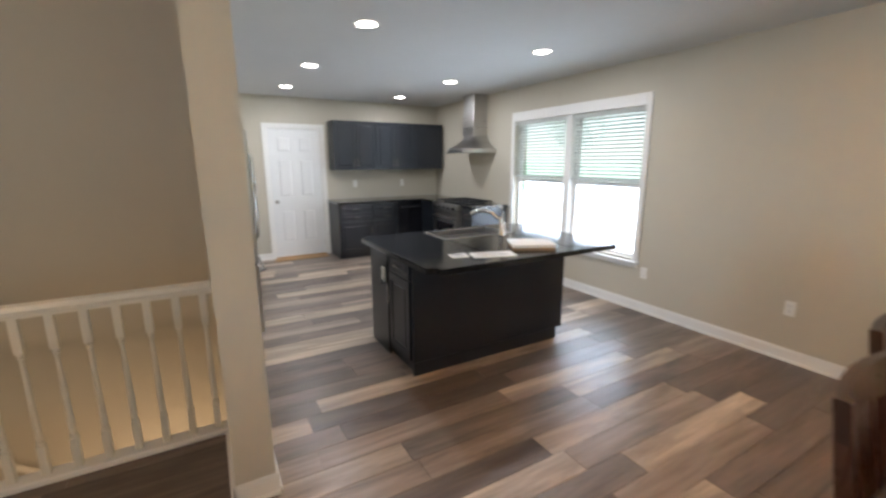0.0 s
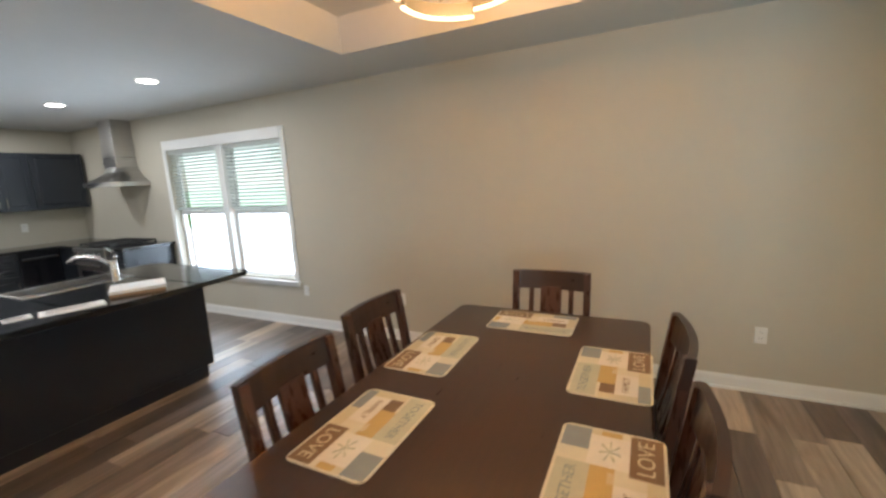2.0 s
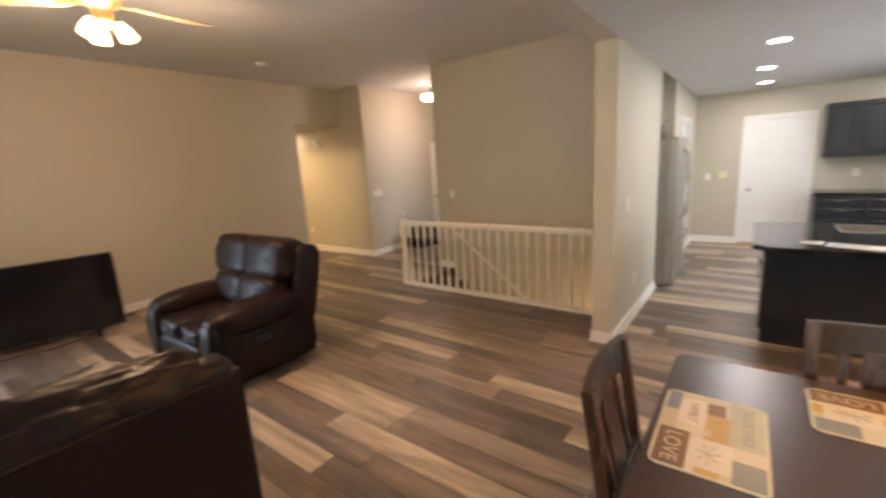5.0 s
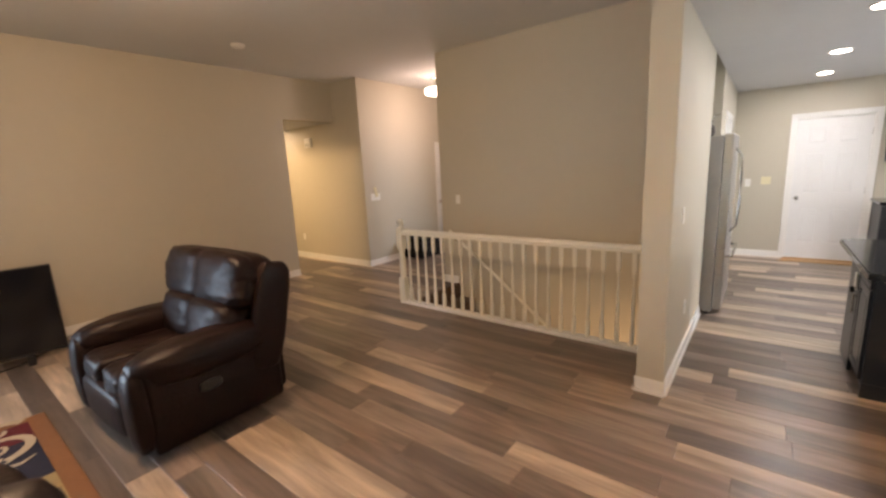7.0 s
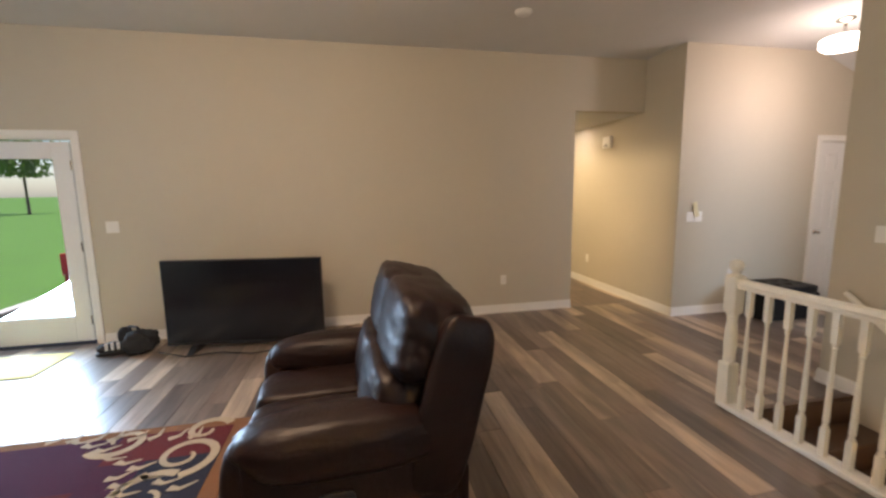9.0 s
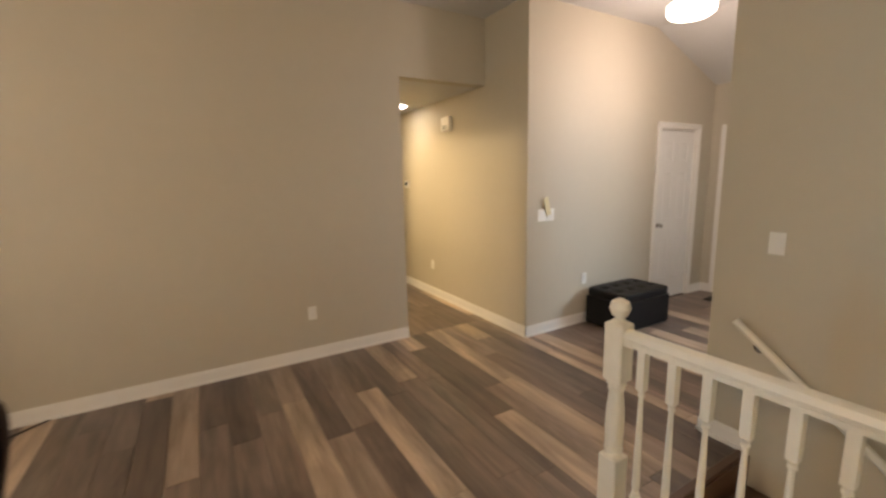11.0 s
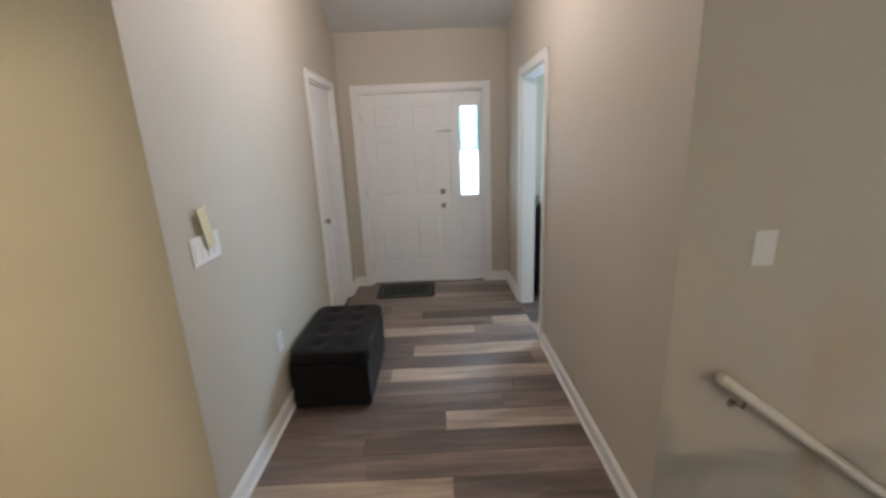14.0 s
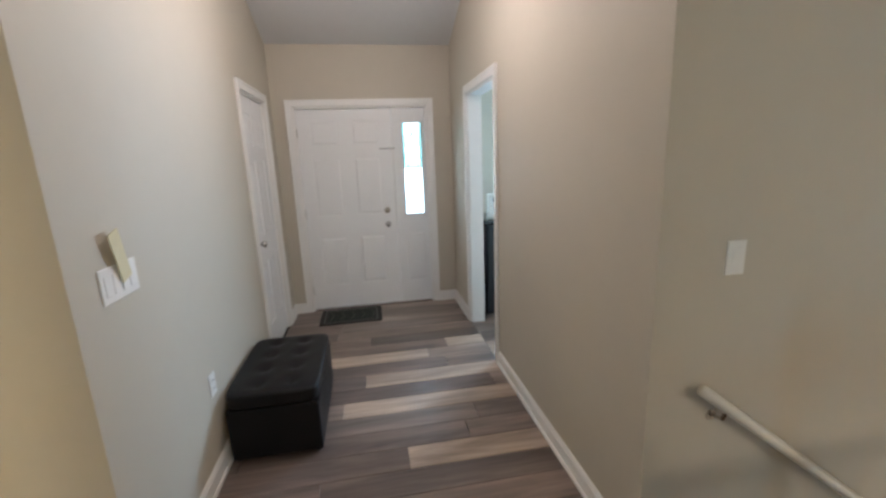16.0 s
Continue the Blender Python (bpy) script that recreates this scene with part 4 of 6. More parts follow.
# refrigerator
fr = thing("refrigerator", "stainless steel french-door refrigerator in its alcove", "refrigerator")
fr.matrix_basis = pose(4.98, 0.10, 0, 0, 0, 90)
M_GREYSIDE = mat("grey_fridge_side", (0.33, 0.32, 0.31), None, 4, 0.5, 0.3, bump=0.1)
_bm = bmesh.new()
box(_bm, 0, 0.90, 0.075, 0.80, 0.03, 1.76, bevel=0.006)
part("body", _bm, M_GREYSIDE, fr, "dark grey side panels")
for a, b in ((0.002, 0.447), (0.453, 0.898)):
    _bm = bmesh.new()
    box(_bm, a, b, 0.0, 0.07, 0.68, 1.78, bevel=0.012, seg=2)
    d = part("door", _bm, M_STEEL, fr)
    hx = b - 0.05 if a < 0.1 else a + 0.05
    _bm = bmesh.new()
    tube(_bm, [(hx, 0.0, 0.80), (hx, -0.05, 0.86), (hx, -0.062, 1.1), (hx, -0.062, 1.35), (hx, -0.05, 1.58), (hx, 0.0, 1.64)], 0.012, 10)
    part("handle", _bm, M_CHROME, d, "curved steel handle", smooth=True)
_bm = bmesh.new()
box(_bm, 0.002, 0.898, 0.0, 0.07, 0.06, 0.67, bevel=0.012, seg=2)
dr = part("freezer_drawer", _bm, M_STEEL, fr)
_bm = bmesh.new()
tube(_bm, [(0.08, 0.0, 0.60), (0.12, -0.05, 0.60), (0.45, -0.06, 0.60), (0.78, -0.05, 0.60), (0.82, 0.0, 0.60)], 0.012, 10)
part("handle", _bm, M_CHROME, dr, "curved steel handle", smooth=True)
for x in (0.05, 0.85):
    _bm = bmesh.new()
    rod(_bm, (x, 0.12, 0), (x, 0.12, 0.035), 0.02)
    part("foot", _bm, M_BLACK, fr)
vase = thing("small_pot", "small dark pot standing on the refrigerator", "pot", pose(4.74, 0.34, 1.76))
_bm = bmesh.new()
lathe(_bm, [(0.05, 0), (0.07, 0.04), (0.065, 0.10), (0.04, 0.13), (0.055, 0.16)], None, 16)
part("pot", _bm, mat("dark_glazed_pot", (0.05, 0.04, 0.035), None, 8, 0.35), vase, smooth=True)
_bm = bmesh.new()
tube(_bm, [(0, 0, 0.10), (0.04, 0.01, 0.20), (0.10, 0.02, 0.22)], 0.008, 8)
part("spout", _bm, M_CHROME, vase)

# downlights
for _x, _y in DOWNLIGHTS:
    dl = thing("downlight", "round white recessed ceiling downlight, lit", "downlight", pose(_x, _y, CEIL), "kitchen downlights")
    _bm = bmesh.new()
    lathe(_bm, [(0.095, 0.0), (0.095, -0.004), (0.086, -0.008), (0.074, -0.006), (0.074, 0.0)], None, 24)
    part("trim_ring", _bm, M_TRIM, dl, smooth=True)
    _bm = bmesh.new()
    lathe(_bm, [(0.073, -0.0045), (0.073, -0.0075), (0.02, -0.0085)], None, 24)
    part("lens", _bm, M_DISC, dl, "glowing lens")


# wall plates
def plate(label, m, kind="outlet", gangs=1):
    ob = thing("wall_plate" if kind != "outlet" else "wall_outlet", label, "switch" if kind == "switch" else "outlet", m, "white wall plates")
    w = 0.072 + 0.046 * (gangs - 1)
    bm = bmesh.new()
    box(bm, -w / 2, w / 2, -0.006, 0, -0.058, 0.058, bevel=0.003)
    part("plate", bm, M_PLATE, ob)
    for g in range(gangs):
        gx = (g - (gangs - 1) / 2) * 0.046
        if kind == "switch":
            bm = bmesh.new()
            box(bm, gx - 0.016, gx + 0.016, -0.0078, -0.005, -0.033, 0.033, bevel=0.001)
            part("rocker", bm, M_PLATE, ob)
        else:
            for z in (-0.021, 0.021):
                bm = bmesh.new()
                box(bm, gx - 0.016, gx + 0.016, -0.0085, -0.005, z - 0.014, z + 0.014, bevel=0.002)
                sk = part("socket", bm, M_PLATE, ob)
                bm = bmesh.new()
                for dx in (-0.006, 0.006):
                    box(bm, gx + dx - 0.001, gx + dx + 0.001, -0.0092, -0.008, z - 0.004, z + 0.006)
                part("slot", bm, M_BLACK, sk)
    return ob


for y, z in ((-1.09, 0.41), (-2.33, 0.42), (-5.15, 0.41)):
    plate("white outlet low on the long greige wall", pose(XR, y, z, 0, 0, 90 + 180))
for x in (6.88, 7.75):
    plate("white outlet above the end worktop", pose(x, YB, 1.16))
M_ALMOND = mat("almond_plastic_plate", (0.72, 0.66, 0.44), (0.69, 0.63, 0.42), 6, 0.35)
for _part in plate("almond coloured double switch beside the kitchen door", pose(5.24, YB, 1.17), "switch", 2).children:
    _part.data.materials[0] = M_ALMOND
plate("small white switch on the kitchen end wall", pose(5.02, YB, 1.14), "switch")
plate("white outlet low on the divider wall", pose(DX1, -1.0, 0.40, 0, 0, 90))
plate("white light switch on the divider wall", pose(DX1, -1.35, 1.18, 0, 0, 90), "switch")


# ---- dining ----
TZT = 0.782
tab = thing("dining_table", "dark espresso wooden dining table with clipped corners", "table", pose(6.47, -3.945, 0))
TL, TW = 0.97, 0.525
_bm = bmesh.new()
_o = []
for sx, sy in ((1, 1), (-1, 1), (-1, -1), (1, -1)):
    cx, cy, r = sx * (TL - 0.05), sy * (TW - 0.05), 0.05
    st = {(1, 1): 0, (-1, 1): 90, (-1, -1): 180, (1, -1): 270}[(sx, sy)]
    for k in range(5):
        a = radians(st + 22.5 * k)
        _o.append((cx + r * math.cos(a), cy + r * math.sin(a)))
extrude_path(_bm, _o, TZT - 0.032, TZT)
bmesh.ops.recalc_face_normals(_bm, faces=_bm.faces)
bmesh.ops.bevel(_bm, geom=[e for e in _bm.edges if abs(e.verts[0].co.z - e.verts[1].co.z) < 0.001], offset=0.006, segments=2, affect="EDGES")
part("tabletop", _bm, M_WOOD, tab)
for b in ((-TL + 0.1, TL - 0.1, TW - 0.11, TW - 0.088), (-TL + 0.1, TL - 0.1, -TW + 0.088, -TW + 0.11), (TL - 0.11, TL - 0.088, -TW + 0.11, TW - 0.11), (-TL + 0.088, -TL + 0.11, -TW + 0.11, TW - 0.11)):
    _bm = bmesh.new()
    box(_bm, *b, TZT - 0.12, TZT - 0.032, bevel=0.002)
    part("apron", _bm, M_WOOD, tab)
for sx in (-1, 1):
    for sy in (-1, 1):
        _bm = bmesh.new()
        vs = box(_bm, sx * (TL - 0.09) - 0.04, sx * (TL - 0.09) + 0.04, sy * (TW - 0.09) - 0.04, sy * (TW - 0.09) + 0.04, 0, TZT - 0.033, bevel=0.004)
        for v in _bm.verts:
            if v.co.z < 0.1:
                v.co.x += (sx * (TL - 0.09) - v.co.x) * 0.3
                v.co.y += (sy * (TW - 0.09) - v.co.y) * 0.3
        part("leg", _bm, M_WOODV, tab)


def dining_chair(label):
    """Faces +y; its back stands at y = 0 at seat height and leans out to -y."""
    ob = thing("dining_chair", label, "chair", None, "chairs round the table")
    W, H = 0.46, 0.972
    lean = lambda z: -0.02 - 0.085 * max(0, z - 0.45) / 0.55
    for sx in (-1, 1):
        bm = bmesh.new()
        for z0, z1 in ((0, 0.45), (0.45, 0.72), (0.72, H)):
            vs = box(bm, sx * (W / 2 - 0.02) - 0.019, sx * (W / 2 - 0.02) + 0.019, -0.018, 0.018, z0, z1)
            for v in vs:
                v.co.y += lean(v.co.z) if v.co.z >= 0.45 else -0.02 - 0.05 * (0.45 - v.co.z)
        bmesh.ops.remove_doubles(bm, verts=bm.verts, dist=0.0005)
        part("back_post", bm, M_WOODV, ob)
    bm = bmesh.new()
    n = 8
    for k in range(n):
        u0, u1 = -1 + 2 * k / n, -1 + 2 * (k + 1) / n
        vs = box(bm, u0 * W / 2, u1 * W / 2, -0.013, 0.013, H - 0.105, H + 0.004)
        for v in vs:
            u = v.co.x / (W / 2)
            v.co.y += lean(v.co.z) - 0.028 * (1 - u * u)
    bmesh.ops.remove_doubles(bm, verts=bm.verts, dist=0.0008)
    part("top_rail", bm, M_WOOD, ob)
    bm = bmesh.new()
    vs = box(bm, -W / 2 + 0.03, W / 2 - 0.03, -0.012, 0.012, 0.55, 0.60, bevel=0.003)
    for v in vs:
        v.co.y += lean(0.57)
    part("lower_rail", bm, M_WOOD, ob)
    for nm, x, hw, th in (("splat", 0, 0.062, 0.008), ("slat", -0.118, 0.014, 0.008), ("slat", 0.118, 0.014, 0.008)):
        bm = bmesh.new()
        for z0, z1 in ((0.59, 0.69), (0.69, 0.79), (0.79, H - 0.09)):
            vs = box(bm, x - hw, x + hw, -th, th, z0, z1)
            for v in vs:
                v.co.y += lean(v.co.z) - 0.02 * math.sin((v.co.z - 0.59) / (H - 0.68) * math.pi / 2)
        bmesh.ops.remove_doubles(bm, verts=bm.verts, dist=0.0008)
        part(nm, bm, M_WOODV, ob)
    bm = bmesh.new()
    box(bm, -W / 2 - 0.005, W / 2 + 0.005, 0.0, 0.43, 0.452, 0.49, bevel=0.016, seg=3)
    part("seat", bm, M_VINYL, ob, "dark padded seat")
    for b in ((-W / 2 + 0.02, W / 2 - 0.02, 0.39, 0.41), (-W / 2 + 0.005, -W / 2 + 0.025, 0.0, 0.40), (W / 2 - 0.025, W / 2 - 0.005, 0.0, 0.40), (-W / 2 + 0.03, W / 2 - 0.03, -0.03, -0.01)):
        bm = bmesh.new()
        box(bm, *b, 0.39, 0.452, bevel=0.002)
        part("seat_rail", bm, M_WOOD, ob)
    for sx in (-1, 1):
        bm = bmesh.new()
        box(bm, sx * (W / 2 - 0.022) - 0.019, sx * (W / 2 - 0.022) + 0.019, 0.375, 0.413, 0, 0.452, bevel=0.003)
        part("front_leg", bm, M_WOODV, ob)
        bm = bmesh.new()
        box(bm, sx * (W / 2 - 0.022) - 0.009, sx * (W / 2 - 0.022) + 0.009, -0.02, 0.38, 0.16, 0.19)
        part("stretcher", bm, M_WOOD, ob)
    return ob


CHAIR = "dark espresso wooden dining chair with slatted back"
ch = dining_chair(CHAIR + " at the table")
ch.matrix_basis = pose(6.15, -3.42, 0, 0, 0, 184)
copy_thing(ch, pose(6.785, -3.325, 0, 0, 0, 180))
copy_thing(ch, pose(7.52, -3.93, 0, 0, 0, 90))
copy_thing(ch, pose(6.79, -4.465, 0, 0, 0, 2))
copy_thing(ch, pose(6.19, -4.475, 0, 0, 0, -2))
copy_thing(ch, pose(5.47, -4.02, 0, 0, 0, -88))

# placemats: patchwork print with lettering
MATCOL = {"cream": (0.66, 0.65, 0.57), "pale": (0.74, 0.73, 0.70), "brown": (0.19, 0.12, 0.075), "gold": (0.53, 0.39, 0.16), "sage": (0.47, 0.51, 0.44), "slate": (0.22, 0.27, 0.32), "sand": (0.60, 0.57, 0.44)}
M_PATCH = {k: mat("placemat_" + k, v, None, 14, 0.45, bump=0.12, bump_scale=300) for k, v in MATCOL.items()}
PATCHES = [("slate", 0.02, 0.30, 0.03, 0.17), ("brown", 0.56, 0.98, 0.03, 0.32), ("sand", 0.30, 0.56, 0.03, 0.17), ("pale", 0.10, 0.46, 0.17, 0.44), ("sand", 0.02, 0.10, 0.17, 0.62),
           ("cream", 0.46, 0.56, 0.17, 0.50), ("brown", 0.10, 0.26, 0.44, 0.62), ("gold", 0.26, 0.60, 0.44, 0.66), ("pale", 0.60, 0.92, 0.32, 0.70), ("gold", 0.92, 0.98, 0.40, 0.60),
           ("cream", 0.56, 0.60, 0.32, 0.44), ("sage", 0.02, 0.60, 0.66, 0.97), ("slate", 0.74, 0.98, 0.70, 0.97), ("cream", 0.60, 0.74, 0.70, 0.97), ("sand", 0.92, 0.98, 0.60, 0.70)]
ML, MW = 0.435, 0.285


def lettering(body, size, material, parent, m):
    cu = bpy.data.curves.new("lettering", "FONT")
    cu.body, cu.size, cu.extrude = body, size, 0.0002
    cu.align_x, cu.align_y = "CENTER", "CENTER"
    tmp = new("lettering_source", cu)
    data = bpy.data.meshes.new_from_object(tmp.evaluated_get(bpy.context.evaluated_depsgraph_get()))
    bpy.data.objects.remove(tmp)
    data.materials.clear()
    data.materials.append(material)
    ob = new("lettering", data)
    ob.parent, ob.matrix_basis = parent, m
    return ob


def placemat():
    """Diner sits at -y; x runs from the diner's left."""
    ob = thing("placemat", "patchwork print placemat lettered with family words", "placemat", None, "placemats on the table")
    bm = bmesh.new()
    o = []
    for sx, sy, st in ((1, 1, 0), (-1, 1, 90), (-1, -1, 180), (1, -1, 270)):
        for k in range(4):
            a = radians(st + 30 * k)
            o.append((sx * (ML / 2 - 0.025) + 0.025 * math.cos(a), sy * (MW / 2 - 0.025) + 0.025 * math.sin(a)))
    extrude_path(bm, o, 0, 0.003)
    part("base", bm, M_PATCH["cream"], ob)
    for c, u0, u1, v0, v1 in PATCHES:
        bm = bmesh.new()
        box(bm, (u0 - 0.5) * ML, (u1 - 0.5) * ML, (v0 - 0.5) * MW, (v1 - 0.5) * MW, 0.0026, 0.0034)
        part("patch", bm, M_PATCH[c], ob)
    put = lambda u, v: pose((u - 0.5) * ML, (v - 0.5) * MW, 0.0036)
    lettering("LOVE", 0.062, M_PATCH["sand"], ob, put(0.77, 0.17))
    lettering("FAMILY", 0.036, M_PATCH["brown"], ob, put(0.28, 0.31))
    lettering("TOGETHER", 0.042, M_PATCH["slate"], ob, put(0.31, 0.82))
    bm = bmesh.new()
    for k in range(7):
        a = k * 0.9
        rod(bm, ((0.76 - 0.5) * ML, (0.5 - 0.5) * MW, 0.0036), ((0.76 - 0.5) * ML + 0.045 * math.cos(a), 0.03 * math.sin(a), 0.0036), 0.0012, 0.003, 6)
    part("flower_print", bm, M_PATCH["sage"], ob)
    return ob


pm = placemat()
pm.matrix_basis = pose(6.13, -3.65, TZT, 0, 0, 180)
copy_thing(pm, pose(6.735, -3.585, TZT, 0, 0, 181))
copy_thing(pm, pose(7.245, -3.91, TZT, 0, 0, 90))
copy_thing(pm, pose(6.795, -4.335, TZT, 0, 0, 0))
copy_thing(pm, pose(6.175, -4.365, TZT, 0, 0, 0))
copy_thing(pm, pose(5.665, -3.97, TZT, 0, 0, -89))

# chandelier of curved lit bands
chn = thing("chandelier", "modern chandelier of curved lit metal bands", "chandelier", pose(CHAND[0], CHAND[1], 0))
M_BAND = mat("champagne_metal", (0.30, 0.24, 0.16), (0.24, 0.19, 0.13), 5, 0.4, 0.8)


def band(parent, r, a0, a1, z, h, lit_low):
    bm, bl = bmesh.new(), bmesh.new()
    n = 16
    for tgt, r0, r1, z0, z1 in ((bm, r - 0.006, r + 0.006, z, z + h), (bl, r - 0.008, r + 0.008, z - 0.009 if lit_low else z + h, z - 0.001 if lit_low else z + h + 0.008)):
        ring = []
        for k in range(n + 1):
            a = radians(a0 + (a1 - a0) * k / n)
            ring.append([tgt.verts.new((q * math.cos(a), q * math.sin(a), w)) for q, w in ((r0, z0), (r1, z0), (r1, z1), (r0, z1))])
        for lo, hi in zip(ring, ring[1:]):
            for i in range(4):
                tgt.faces.new((lo[i], lo[(i + 1) % 4], hi[(i + 1) % 4], hi[i]))
        tgt.faces.new(ring[0])
        tgt.faces.new(ring[-1][::-1])
    b = part("band", bm, M_BAND, parent)
    part("light_strip", bl, M_BULB, b, "glowing strip along the band's edge")


for k in range(4):
    band(chn, 0.225 if k % 2 else 0.20, 90 * k + 4, 90 * k + 100, 2.19 + 0.035 * (k % 2), 0.05, True)
for k in range(3):
    band(chn, 0.14, 120 * k + 20, 120 * k + 135, 2.28 + 0.025 * (k % 2), 0.045, True)
_bm = bmesh.new()
lathe(_bm, [(0.09, TZ - 0.001), (0.09, TZ - 0.02), (0.07, TZ - 0.03), (0.012, TZ - 0.032)], None, 24)
part("canopy", _bm, M_BAND, chn, smooth=True)
for k in range(3):
    a = radians(40 + 120 * k)
    _bm = bmesh.new()
    rod(_bm, (0.03 * math.cos(a), 0.03 * math.sin(a), TZ - 0.03), (0.21 * math.cos(a), 0.21 * math.sin(a), 2.25), 0.004, n=8)
    rod(_bm, (0.03 * math.cos(a + 0.5), 0.03 * math.sin(a + 0.5), TZ - 0.03), (0.14 * math.cos(a + 0.5), 0.14 * math.sin(a + 0.5), 2.32), 0.003, n=8)
    part("hanger", _bm, M_BAND, chn)


# ---- living room ----
def puff(bm, x0, x1, y0, y1, z0, z1, p=4.0, cuts=11, wob=0.0, seed=0.0, m=None, tuck=0.0, crease=0.0):
    """A stuffed, rounded cushion that fills the given box, added to bm."""
    own = bmesh.new()
    bmesh.ops.create_cube(own, size=2.0)
    bmesh.ops.subdivide_edges(own, edges=own.edges[:], cuts=cuts, use_grid_fill=True)
    for v in own.verts:
        c = v.co.copy()
        c /= (abs(c.x) ** p + abs(c.y) ** p + abs(c.z) ** p) ** (1 / p)
        w = 1 + wob * noise.noise(Vector((c.x * 1.7 + seed, c.y * 1.7, c.z * 1.7 + seed))) + wob * 0.45 * noise.noise(Vector((c.x * 4.6, c.y * 4.6 + seed, c.z * 4.6)))
        v.co = Vector(((x0 + x1) / 2 + c.x * (x1 - x0) / 2 * w, (y0 + y1) / 2 + c.y * (y1 - y0) / 2 * w, (z0 + z1) / 2 + c.z * (z1 - z0) / 2 * w))
        if tuck and v.co.y < (y0 + y1) / 2:
            v.co.y += tuck * math.exp(-((c.x / 0.085) ** 2)) * (0.45 + 0.55 * abs(c.z))
            v.co.z -= 0.3 * tuck * math.exp(-((c.x / 0.12) ** 2)) * c.z
        if crease:
            n1 = noise.noise(Vector((c.x * 3 + seed, c.y * 9, c.z * 5 + 2 * seed)))
            v.co += c * crease * (1 - 2 * abs(n1) ** 0.5)
        if m is not None:
            v.co = m @ v.co
    tmp = bpy.data.meshes.new("cushion")
    own.to_mesh(tmp)
    own.free()
    bm.from_mesh(tmp)
    bpy.data.meshes.remove(tmp)


def soft(name, parent, boxes, p=4.0, wob=0.05, material=None, label="", m=None, cuts=11, tuck=0.0, crease=0.0):
    bm = bmesh.new()
    for k, b in enumerate(boxes):
        puff(bm, *b, p=p, wob=wob, seed=k * 3.1 + b[0] + 0.7 * b[2], m=m, cuts=cuts, tuck=tuck, crease=crease)
    return part(name, bm, material or M_LEATHER, parent, label, smooth=True)


# recliner, faces -y; local x 0..W, y 0 (front) .. D (back)
RW, RD = 1.23, 0.98
rec = thing("recliner", "dark brown leather reclining armchair with padded back", "armchair", pose(1.40, -4.12, 0, 0, 0, 2))
_bm = bmesh.new()
box(_bm, 0.10, RW - 0.10, 0.10, RD - 0.05, 0.05, 0.34, bevel=0.03, seg=2)
part("base", _bm, M_LEATHER, rec, smooth=False)
for nm, x0, x1 in (("arm", 0.0, 0.27), ("arm", RW - 0.27, RW)):
    _bm = bmesh.new()
    box(_bm, x0 + 0.03, x1 - 0.03, 0.03, RD - 0.12, 0.03, 0.53, bevel=0.03, seg=2)
    puff(_bm, x0 - 0.015, x1 + 0.015, -0.02, RD - 0.12, 0.40, 0.65, 2.7, 17, 0.04, x0, crease=0.004)
    puff(_bm, x0 + 0.03, x1 - 0.03, -0.055, 0.07, 0.04, 0.56, 3, 11, 0.04, x0)
    part(nm, _bm, M_LEATHER, rec, smooth=True)
soft("seat_cushion", rec, [(0.25, RW / 2 + 0.005, -0.03, 0.62, 0.28, 0.50), (RW / 2 - 0.005, RW - 0.25, -0.03, 0.62, 0.28, 0.49)], 5.5, 0.035, cuts=17, crease=0.003)
soft("footrest", rec, [(0.25, RW - 0.25, -0.055, 0.06, 0.08, 0.36)], 5, 0.03)
_lean = Matrix.Translation((0, 0.62, 0.42)) @ Matrix.Rotation(radians(-14), 4, "X") @ Matrix.Translation((0, -0.62, -0.42))
soft("back_cushion", rec, [(0.14, RW - 0.12, 0.45, 0.80, 0.42, 0.76)], 4.8, 0.04, m=_lean, cuts=23, tuck=0.026, crease=0.003)
soft("headrest", rec, [(0.04, RW - 0.07, 0.49, 0.85, 0.70, 1.10)], 5.4, 0.045, m=_lean, cuts=23, tuck=0.024, crease=0.0035)
for _wx in (0.01, RW - 0.11):
    soft("back_wing", rec, [(_wx, _wx + 0.10, 0.65, 0.90, 0.30, 1.06)], 4.2, 0.03, m=_lean)
_bm = bmesh.new()
vs = box(_bm, 0.10, RW - 0.10, 0.70, 0.865, 0.06, 1.03, bevel=0.05, seg=3)
for v in _bm.verts:
    if v.co.z > 0.42:
        v.co = _lean @ v.co
part("back_shell", _bm, M_LEATHER, rec, smooth=True)
_bm = bmesh.new()
puff(_bm, RW - 0.035, RW - 0.012, 0.30, 0.44, 0.30, 0.37, 3, 5)
part("release_lever", _bm, M_BLACK, rec, "black release lever in a recess", smooth=True)

# sofa, back to the dining area
SL = 2.5
sofa = thing("sofa", "dark brown leather sofa with plump back pillows", "sofa", pose(4.0, -4.56, 0))
_bm = bmesh.new()
box(_bm, -0.16, 0.0, -SL, 0, 0.05, 0.83, bevel=0.02, seg=2)
part("back_shell", _bm, M_LEATHER, sofa)
_bm = bmesh.new()
box(_bm, -0.95, -0.16, -SL + 0.1, -0.1, 0.05, 0.30, bevel=0.03, seg=2)
part("base", _bm, M_LEATHER, sofa)
_bm = bmesh.new()
tube(_bm, [(0.002, -SL + 0.02, 0.815), (0.004, -SL / 2, 0.815), (0.002, -0.02, 0.815)], 0.007, 8)
part("piping", _bm, M_LEATHER, sofa, "stitched leather piping")
